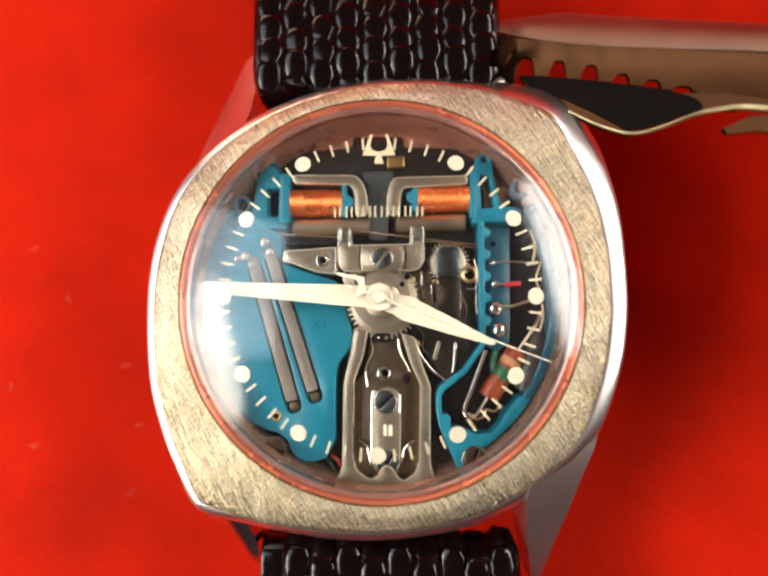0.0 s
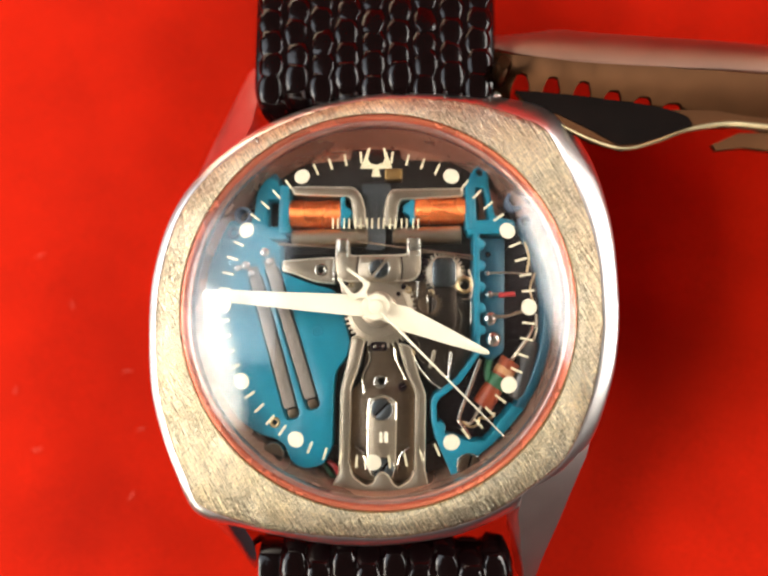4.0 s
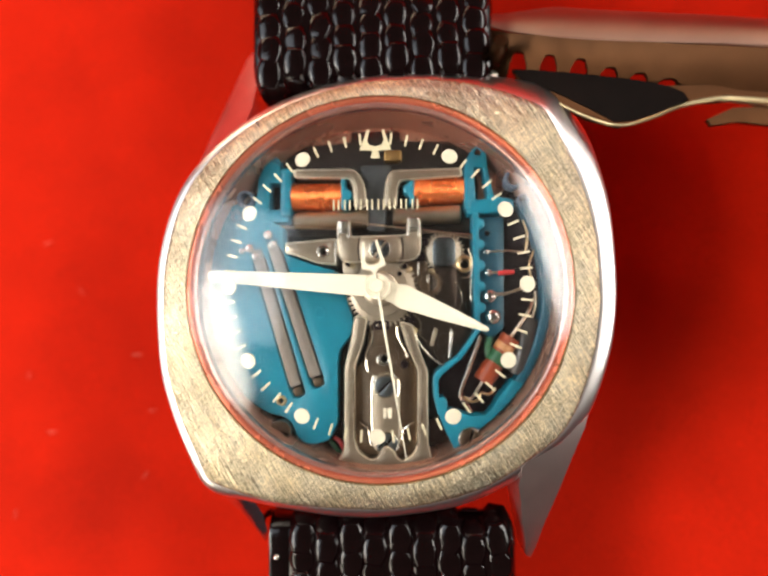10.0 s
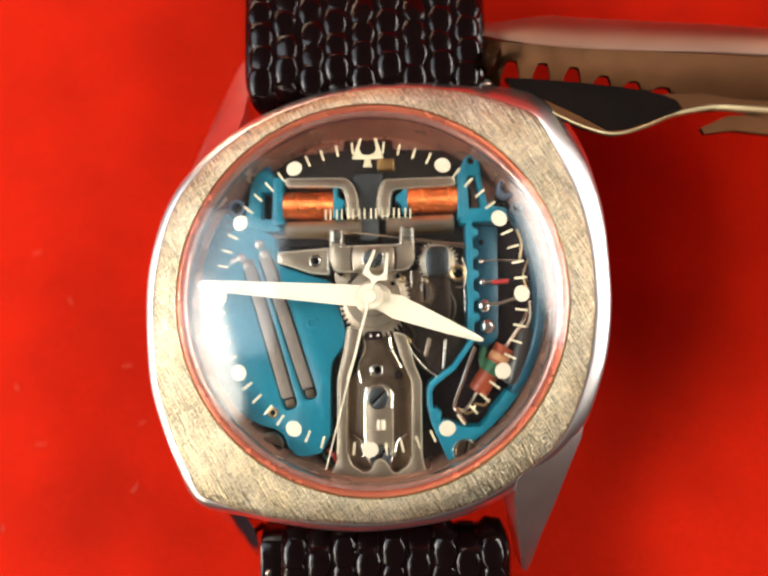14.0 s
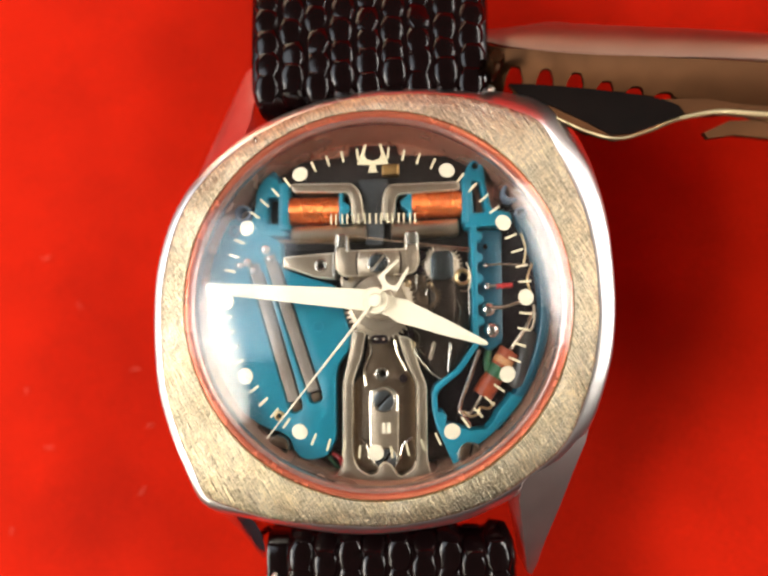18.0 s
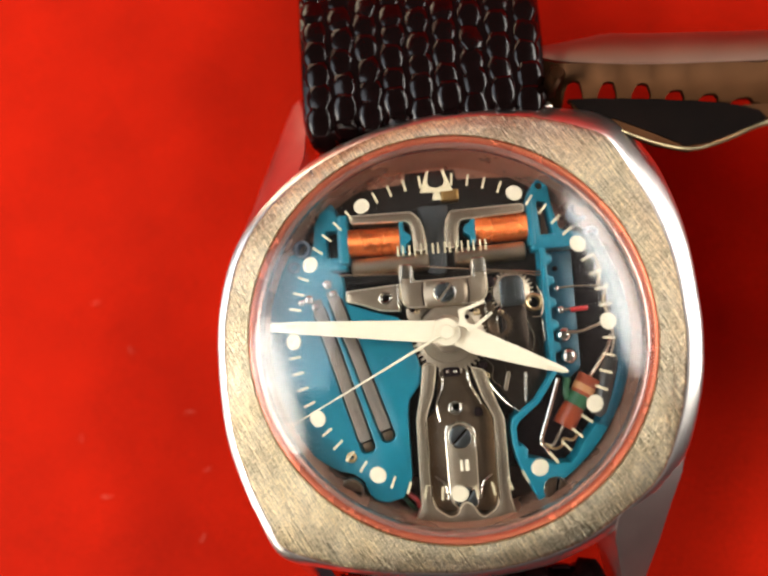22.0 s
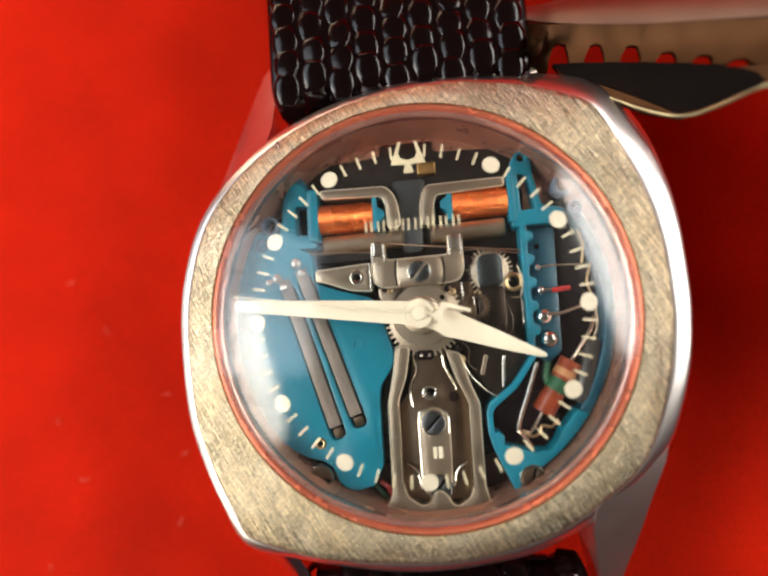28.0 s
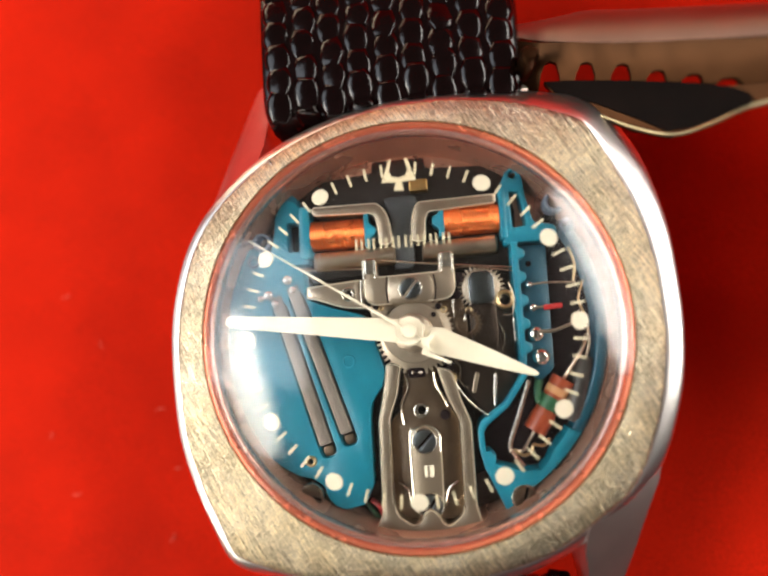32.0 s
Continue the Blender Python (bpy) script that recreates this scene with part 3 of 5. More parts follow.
def build_crystal():
    inner_top = dome_drop(11.6) + 0.05
    prof = [(15.2 * i / 24, inner_top - dome_drop(15.2 * i / 24)) for i in range(25)]
    outer = [(15.35 * i / 24, inner_top + 0.75 - dome_drop(15.35 * i / 24)) for i in range(25)]
    crystal = part("crystal", lathe(prof + [(15.22, -1.4), (15.38, -1.4), (15.38, outer[-1][1] - 0.2)] + outer[::-1], 128), CRYSTAL, watch,
                   "domed clear crystal with printed hour dots")
    crystal.visible_shadow = False
    tilt = -math.degrees(math.asin(11.6 / 50.0))

    def on_ring(minute, r=11.6, drop=0.0):
        return pose(0, 0, 0, 0, 0, -6 * minute) @ at(0, r, Z0 - 0.03 - drop - dome_drop(r) + dome_drop(11.6), tilt, 0, 0)

    bm = bmesh.new()
    c = [bm.verts.new((x, y, 0.02)) for x, y in circle(0, 0, 0.60, 32)]
    d = [bm.verts.new((x, y, -0.05)) for x, y in circle(0, 0, 0.63, 32)]
    bm.faces.new(c)
    for i in range(32):
        bm.faces.new((d[i - 1], d[i], c[i], c[i - 1]))
    bm.faces.new(d[::-1])
    dot = part("hour_dot", bm, LUME, crystal)
    dot.matrix_basis = on_ring(5)
    for h in range(2, 12):
        again(dot, on_ring(5 * h))
    bm = bmesh.new()
    bmesh.ops.create_cube(bm, size=1.0)
    bmesh.ops.scale(bm, vec=(0.17, 1.0, 0.05), verts=bm.verts)
    mark = part("minute_mark", bm, PRINT, crystal, flat=True)
    mark.matrix_basis = on_ring(1)
    for m in range(2, 60):
        if m % 5:
            again(mark, on_ring(m))
    # plain fork-shaped emblem at twelve
    pts = [(-1.25, 10.6), (-0.66, 12.4), (-0.47, 12.4), (-0.66, 11.45), (-0.48, 11.05), (0.0, 10.9), (0.48, 11.05), (0.66, 11.45), (0.47, 12.4), (0.66, 12.4), (1.25, 10.6),
           (0.22, 10.55), (0.36, 9.9), (-0.36, 9.9), (-0.22, 10.55)]
    bm = plate(pts, -0.04, 0.0, bevel=0.01)
    for v in bm.verts:
        v.co.z += dome_drop(11.6) - dome_drop(math.hypot(v.co.x, v.co.y))
    part("emblem", bm, PRINT, crystal, "cream printed emblem")
    # the maker's word as eight pairs of plain bars
    bm = bmesh.new()
    bmesh.ops.create_cube(bm, size=1.0)
    bmesh.ops.scale(bm, vec=(0.13, 0.80, 0.05), verts=bm.verts)
    bar = part("letter_bar", bm, PRINT, crystal, flat=True)
    for i in range(16):
        x = -3.0 + (i // 2) * 0.865 + (0.19 if i % 2 else -0.19)
        m = at(x, 6.14, Z0 + dome_drop(11.6) - dome_drop(math.hypot(x, 6.14)) - 0.05)
        if i == 0:
            bar.matrix_basis = m
        else:
            again(bar, m)


def hand_mesh(halves, bevel=0.1, thick=0.22, ridge=0.1):
    """A hand along +y with its half widths at each distance; a low ridge runs along it."""
    bm = bmesh.new()
    rows = []
    for y, w in halves:
        rows.append([bm.verts.new(p) for p in ((-w, y, 0), (-w, y, thick * 0.6), (0, y, thick + (ridge if w > 0.15 else 0)), (w, y, thick * 0.6), (w, y, 0))])
    for a, b in zip(rows, rows[1:]):
        for k in range(5):
            bm.faces.new((a[k - 1], a[k], b[k], b[k - 1]))
    bm.faces.new(rows[0])
    bm.faces.new(rows[-1][::-1])
    return bm


def collar(bm, r, h0, h1, n=28, r2=None):
    a = [[bm.verts.new((x, y, z)) for x, y in circle(0, 0, rr, n)] for rr, z in ((r, h0), (r, h1 - 0.06), ((r2 or r) - 0.08, h1))]
    for p, q in zip(a, a[1:]):
        for i in range(n):
            bm.faces.new((p[i - 1], p[i], q[i], q[i - 1]))
    bm.faces.new(a[-1])
    return bm


def build_pointers():
    hour = part("hour_hand", collar(hand_mesh([(-0.3, 0.8), (1.5, 0.82), (2.3, 0.98), (3.0, 0.90), (6.0, 0.62), (8.4, 0.33), (9.3, 0.20), (9.55, 0.08)], ridge=0.05), 1.1, 0.02, 0.34, 8), CREAM, watch, "cream-painted tapered hour hand")
    minute = part("minute_hand", collar(hand_mesh([(-0.2, 0.7), (1.0, 0.84), (3.0, 0.80), (8.0, 0.62), (11.5, 0.5), (13.6, 0.34), (13.75, 0.3)], ridge=0.04), 1.1, 0.02, 0.36, 10), CREAM, watch, "cream-painted tapered minute hand")
    bm = hand_mesh([(-1.4, 0.09), (0, 0.12), (4, 0.10), (13.75, 0.045)], thick=0.14, ridge=0)
    collar(bm, 0.55, 0.0, 0.34)
    # fork-shaped tail
    for sx in (1, -1):
        v = [bm.verts.new((sx * x, y, z)) for z in (0.0, 0.14) for x, y in ((0.0, -0.9), (0.35, -1.35), (1.0, -1.55), (0.62, -3.65), (0.40, -3.65), (0.60, -2.05), (0.35, -1.75), (0.0, -1.68))]
        n = 8
        bm.faces.new(v[n:])
        bm.faces.new(v[:n][::-1])
        for i in range(n):
            bm.faces.new((v[i - 1], v[i], v[n + i], v[n + i - 1]))
    second = part("second_hand", bm, CREAM, watch, "thin cream second hand with a forked tail")
    return hour, minute, second


def coil(x0, x1, y, r, z):
    """A wound bobbin along x: the winding's turns are real ridges."""
    bm = bmesh.new()
    turns, n = 26, 20
    rings = []
    for i in range(turns * 4 + 1):
        x = x0 + (x1 - x0) * i / (turns * 4)
        rr = r - (0.06, 0.02, 0.0, 0.02)[i % 4]
        rings.append([bm.verts.new((x, y + rr * math.cos(2 * math.pi * k / n), z + Z0 + rr * math.sin(2 * math.pi * k / n))) for k in range(n)])
    for a, b in zip(rings, rings[1:]):
        for k in range(n):
            bm.faces.new((a[k - 1], a[k], b[k], b[k - 1]))
    bm.faces.new(rings[0])
    bm.faces.new(rings[-1])
    return bm


def slab(p, q, w, z0, z1, r=0.3, bevel=0.06):
    """A bar from p to q, w wide."""
    a, b = Vector(p), Vector(q)
    d = (b - a).normalized()
    s_ = Vector((-d.y, d.x)) * w / 2
    return plate(rounded([tuple(a - s_), tuple(b - s_), tuple(b + s_), tuple(a + s_)], r, 4), z0, z1, bevel=bevel)


def ball(x, y, z, r, squash=0.8, n=16):
    bm = bmesh.new()
    bmesh.ops.create_uvsphere(bm, u_segments=n, v_segments=10, radius=r)
    bmesh.ops.scale(bm, vec=(1, 1, squash), verts=bm.verts)
    bmesh.ops.translate(bm, vec=(x, y, z + Z0), verts=bm.verts)
    return bm


def build_coils():
    # dark carrier behind the coils
    part("carrier_plate", plate(rounded([(-9.4, 12.5), (-2.5, 12.95), (-2.45, 13.9), (1.8, 13.9), (1.85, 13.0), (7.6, 12.75), (8.6, 9.0), (8.4, 4.6), (-8.9, 4.6), (-9.8, 9)], 0.3), -5.6, -4.75), DARK, watch, "black carrier plate behind the coils")
    part("armature", plate(rounded([(-1.7, 10.7), (1.1, 10.7), (0.65, 9.2), (0.55, 4.9), (-1.1, 4.9), (-1.1, 9.2)], 0.5), -5.0, -4.2), BLUEGREY, watch, "grey steel tongue between the coils")
    part("brass_block", box(0.5, 1.95, 11.0, 11.95, -4.7, -4.0), GOLDLINE, watch, "small dull brass block")
    left = [(-7.3, 10.2), (-2.1, 10.15), (-1.45, 9.5), (-1.15, 8.6), (-1.0, 6.85), (-2.05, 6.75), (-2.15, 8.6), (-2.45, 9.35), (-7.2, 9.5)]
    right = [(7.0, 10.05), (1.1, 9.95), (0.7, 9.3), (0.5, 8.3), (0.5, 6.85), (1.55, 6.8), (1.65, 8.6), (1.9, 9.1), (7.1, 9.35)]
    for pts in (left, right):
        part("fork_tine", plate(rounded(pts, 0.35), -4.9, -3.35, bevel=0.1), STEEL, watch, "steel tine of the tuning fork")
        edge_bead(rounded(pts, 0.35), -3.35, watch)
    for x0, x1, y in ((-7.55, -3.2, 8.05), (3.05, 7.25, 8.42)):
        c = part("coil", coil(x0, x1, y, 1.26, -4.55), COPPER, watch, "bright copper wire coil on a teal bobbin")
    for x0, x1, y0, y1 in ((-8.3, -7.5, 6.2, 10.3), (7.25, 7.75, 6.5, 10.4)):
        part("bobbin_flange", box(x0, x1, y0, y1, -5.2, -3.2), TEAL, watch, "teal bobbin flange")
    for sx, x, y in ((1, -3.2, 8.05), (-1, 3.05, 8.42)):
        pts = [(x, y + 1.35), (x + sx * 0.4, y + 1.35), (x + sx * 0.35, y + 0.6), (x + sx * 0.95, y + 0.15), (x + sx * 0.95, y - 0.3), (x + sx * 0.4, y - 0.7), (x + sx * 0.5, y - 1.3), (x, y - 1.3)]
        part("bobbin_flange", plate(rounded(pts, 0.15, 3), -5.0, -3.4), TEAL, watch, "teal bobbin flange")
    # coil holders at the rim
    holder = [(-9.9, 10.4), (-9.3, 11.0), (-8.5, 10.7), (-8.25, 9.9), (-8.25, 6.2), (-7.7, 6.1), (-7.7, 5.7), (-10.6, 5.7), (-10.9, 6.4), (-10.4, 8.2), (-10.3, 9.6)]
    part("coil_holder", plate(rounded(holder, 0.3), -5.2, -3.35, [rounded([(-9.35, 9.1), (-8.4, 9.1), (-8.4, 6.75), (-9.35, 6.75)], 0.15, 2)]), TEAL, watch, "teal coil holder")
    holder = [(7.4, 10.6), (7.9, 11.7), (8.6, 11.95), (9.1, 11.3), (9.2, 9.9), (9.7, 7.6), (11.3, 7.3), (11.3, 6.2), (8.6, 6.2), (7.4, 6.0)]
    part("coil_holder", plate(rounded(holder, 0.35), -5.2, -3.25, [rounded([(8.05, 10.1), (8.8, 10.0), (9.2, 7.4), (8.15, 7.3)], 0.15, 2), circle(8.4, 11.35, 0.28, 14)]), TEAL, watch, "teal coil holder with a pierced ear")
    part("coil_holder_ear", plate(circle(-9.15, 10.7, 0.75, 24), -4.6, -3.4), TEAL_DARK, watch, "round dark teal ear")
    for p, q in (((-7.4, 5.95), (-0.9, 6.05)), ((1.2, 6.15), (7.0, 6.35))):
        part("magnet_cup", tube([(*p, -4.45), (p[0] + 0.12, p[1], -4.45), (q[0] - 0.12, q[1], -4.45), (*q, -4.45)], [0.62, 0.78, 0.78, 0.62], 20), STEEL, watch, "shiny grey steel cylinder")
    part("lead_wire", tube(arc([(-8.9, 5.3, -3.4), (-6, 5.15, -3.3), (-2.8, 5.0, -3.5)]), 0.07, 8), STEEL, watch, "thin bare lead wire")
    part("lead_wire", tube(arc([(-2.0, 5.6, -3.5), (2.4, 4.95, -3.1), (8.1, 4.3, -3.3)]), 0.07, 8), STEEL, watch, "thin bare lead wire")
    part("lead_wire", tube(arc([(3.3, 4.6, -3.4), (5, 4.55, -3.2), (8.1, 4.0, -3.3)]), 0.06, 8), STEEL, watch, "thin bare lead wire")


def build_left_plate():
    rim = circle(0, 0, 14.5, 30, 150, 219)
    inner = [(-10.2, -9.9), (-9.2, -10.4), (-8.1, -10.65), (-7.3, -11.2), (-6.95, -12.2), (-6.3, -12.8), (-5.5, -12.95), (-4.2, -12.6), (-3.5, -11.2), (-3.5, -6.3), (-3.35, -5.2), (-2.35, -3.9), (-2.15, -2.9), (-3.1, 0.3), (-3.7, 1.5), (-5.5, 2.0),
             (-7.2, 2.6), (-8.05, 3.0), (-8.2, 5.3), (-9.6, 5.9), (-11.0, 6.4), (-11.6, 7.4)]
    a, b = ((-10.3, 2.75), (-6.72, -9.1)), ((-8.95, 3.5), (-5.05, -8.3))

    def slot(p, q, w):
        p, q = Vector(p), Vector(q)
        d = (q - p).normalized()
        s_ = Vector((-d.y, d.x)) * w / 2
        return rounded([tuple(p - s_), tuple(q - s_), tuple(q + s_), tuple(p + s_)], w * 0.45, 4)

    teal = part("circuit_plate", plate(rounded(rim + inner, 0.25, 2), -4.9, -3.3, [slot(*a, 1.25), slot(*b, 1.25), circle(-8.2, -9.35, 0.36, 16)], bevel=0.1), TEAL, watch, "teal lacquered plate with two slots")
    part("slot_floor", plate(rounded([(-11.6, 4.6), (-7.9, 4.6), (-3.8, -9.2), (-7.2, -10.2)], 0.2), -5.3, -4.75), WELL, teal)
    for (p, q), back in ((a, 0.75), (b, 0.75)):
        p, q = Vector(p), Vector(q)
        d = (q - p).normalized()
        part("contact_strip", slab(tuple(p - d * 0.6), tuple(q - d * (back + 0.25)), 0.92, -4.4, -3.22, 0.08, 0.03), STRIP, teal, "flat grey metal strip in the slot")
        part("contact_end", slab(tuple(q - d * 0.85), tuple(q - d * 0.05), 0.86, -4.7, -3.65, 0.3), BROWN, teal, "dark end of the strip")
    for x, y, r in ((-10.95, 3.45, 0.42), (-10.45, 2.75, 0.34), (-9.4, 4.55, 0.45), (-9.0, 3.75, 0.34), (-11.6, 3.2, 0.3)):
        part("solder_bead", ball(x, y, -3.1, r), SOLDER, teal, "bright solder bead")
    part("eyelet", plate(circle(-8.2, -9.35, 0.42, 24), -3.5, -3.18, [circle(-8.2, -9.35, 0.2, 14)], bevel=0.05), BRASS, teal, "brass eyelet")
    part("stamped_ring", plate(circle(-4.9, -2.0, 0.48, 28), -3.4, -3.2, [circle(-4.9, -2.0, 0.36, 24)], bevel=0.015), TEAL, teal)
    screw("screw", -8.3, -11.9, 0.85, -3.0, watch, -15, BROWN, BLACK)
    for x, y, r in ((-11.4, 7.7, 0.75), (-12.1, 6.2, 0.5)):
        part("clear_pin", plate(circle(x, y, r, 24), -4.4, -3.1, [circle(x, y, r * 0.62, 18)], bevel=0.12), PIN, watch, "pale clear pin")


def build_centre():
    part("bracket", plate(rounded([(-7.85, 3.85), (-3.75, 4.15), (-3.5, 4.1), (-3.5, 1.95), (-5.1, 2.1), (-7.15, 2.85), (-7.9, 3.0)], 0.15, 3), -4.6, -3.1, [circle(-4.65, 3.1, 0.34, 18)], bevel=0.1), STEEL, watch, "warm grey steel bracket with a pierced hole")
    edge_bead(rounded([(-7.85, 3.85), (-3.75, 4.15), (-3.5, 4.1), (-3.5, 1.95), (-5.1, 2.1), (-7.15, 2.85), (-7.9, 3.0)], 0.15, 3), -3.1, watch)
    part("bushing", plate(circle(-4.65, 3.1, 0.55, 24), -3.4, -2.98, [circle(-4.65, 3.1, 0.3, 16)], bevel=0.06), BRIGHT, watch, "bright rim of the hole")
    pts = [(-3.4, 5.55), (-2.35, 5.6), (-2.3, 4.25), (2.4, 4.35), (2.42, 5.75), (3.5, 5.75), (3.55, 3.1), (3.2, 2.4), (2.6, 2.2), (-2.6, 2.1), (-3.2, 2.4), (-3.4, 3.1)]
    part("pawl_bridge", plate(rounded(pts, 0.3, 4), -4.2, -2.75, bevel=0.07), STEEL, watch, "grey steel bridge with two upright tabs")
    edge_bead(rounded(pts, 0.3, 4), -2.75, watch)
    part("bridge_pad", plate(rounded([(-1.45, 4.2), (1.5, 4.25), (1.9, 3.7), (1.9, 2.8), (1.5, 2.15), (-1.45, 2.1), (-1.6, 3.1)], 0.2, 3), -3.0, -2.7, bevel=0.05), STEEL, watch)
    for x0, x1, y0 in ((-3.4, -2.35, 5.0), (2.42, 3.5, 5.15)):
        part("bridge_tab", box(x0 + 0.08, x1 - 0.08, y0 - 0.5, y0 + 0.65, -3.0, -2.62, 0.12), BRIGHT, watch, "bright upright tab")
    screw("screw", 0.15, 3.2, 0.78, -2.6, watch, 50)
    part("bridge_foot", plate(rounded([(-3.1, 2.2), (-1.0, 2.2), (-0.9, 0.6), (-2.4, 0.6), (-3.0, 1.3)], 0.25), -4.4, -3.2), STEEL, watch)
    part("train_bridge", plate(rounded([(0.6, 2.1), (4.0, 2.3), (4.3, 0.8), (4.2, -1.2), (2.2, -0.4), (0.9, 0.9)], 0.25), -4.6, -3.5), BROWN, watch, "brown steel train bridge")
    part("wheel_recess", plate(circle(0.3, -0.25, 3.7, 40), -4.8, -4.3), WELL, watch, "dark disc under the centre wheel, drawn as a shaded recess")
    part("centre_wheel", gear(0.3, -0.25, 3.05, 44, -3.7, -3.2, 0.34), GEAR, watch, "toothed brown-grey centre wheel")
    part("centre_boss", lathe([(2.35, -3.2), (2.3, -3.05), (1.5, -3.0), (1.4, -2.2), (0.9, -2.0), (0, -2.0)], 40, cx=0.15, cy=-0.1), GEAR, watch, "turned centre boss")
    part("arbor", lathe([(0.55, -2.2), (0.5, -0.75), (0.3, -0.7), (0, -0.7)], 24), BRASS, watch, "brass centre arbor")
    part("train_wheel", gear(4.15, 0.35, 1.2, 22, -3.5, -3.1, 0.24, 0.7), BROWN, watch, "small dark train wheel")
    part("index_wheel", gear(5.45, 2.95, 1.75, 30, -4.0, -3.3, 0.32), GEAR, watch, "fine-toothed steel wheel")
    part("wheel_cover", plate(rounded([(4.5, 3.7), (4.85, 4.15), (6.05, 4.2), (6.4, 3.75), (6.4, 2.1), (6.2, 1.75), (4.7, 1.7), (4.5, 2.0)], 0.3), -3.7, -3.0, bevel=0.05), MIRROR, watch, "glossy blue-grey rounded wheel cover")
    part("cover_tail", plate(rounded([(4.4, 1.75), (6.45, 1.75), (6.5, -0.6), (6.3, -1.9), (4.9, -1.6), (4.5, -0.4)], 0.3), -3.9, -3.25, bevel=0.08), DEEP, watch, "dark glossy plate under the wheel cover")
    part("jewel_ring", plate(circle(7.15, 1.95, 0.72, 28), -3.9, -3.1, [circle(7.15, 1.95, 0.42, 18)], bevel=0.14), BRASS, watch, "brass jewel ring")
    part("jewel_spring", tube(arc([(7.45, 3.2, -3.2), (7.75, 2.2, -3.1), (7.6, 0.9, -3.2), (6.9, 0.8, -3.3)]), 0.055, 8), STEEL, watch, "bent steel spring")
    dark = part("train_plate", plate(rounded([(4.2, 1.6), (7.7, 1.5), (7.7, -3.9), (6.6, -5.6), (5.35, -6.6), (4.2, -5.2), (2.4, -2.6), (3.2, -0.6)], 0.3), -5.0, -3.95), DEEP, watch, "dark brown train plate")
    # two bright strips drawn as glints on the dark plate
    part("plate_glint", slab((4.75, -3.4), (4.35, -4.9), 0.34, -4.1, -3.85, 0.15), STEEL, dark)
    part("plate_edge", slab((6.05, -3.5), (5.85, -5.9), 0.22, -4.2, -3.7, 0.08), BRIGHT, dark, "bright strip drawn as a glint")
    part("plate_edge", tube(arc([(3.0, -3.4, -3.8), (3.2, -4.4, -3.8), (4.4, -5.9, -3.8), (5.3, -6.5, -3.8)]), 0.1, 8), BRIGHT, dark)
    part("hair_wire", tube(arc([(6.35, 1.4, -3.6), (6.6, 0.2, -3.5), (6.9, -0.8, -3.5), (6.7, -1.9, -3.6)]), 0.045, 6), BRIGHT, watch, "fine bent hair wire")
    for x, y, r in ((2.9, -3.6, 0.3), (2.55, 1.5, 0.28), (4.4, 1.3, 0.26), (-2.2, 1.9, 0.24)):
        part("jewel", plate(circle(x, y, r, 18), -4.0, -3.1, [circle(x, y, r * 0.5, 12)], bevel=0.06), BRASS, watch, "small set jewel")


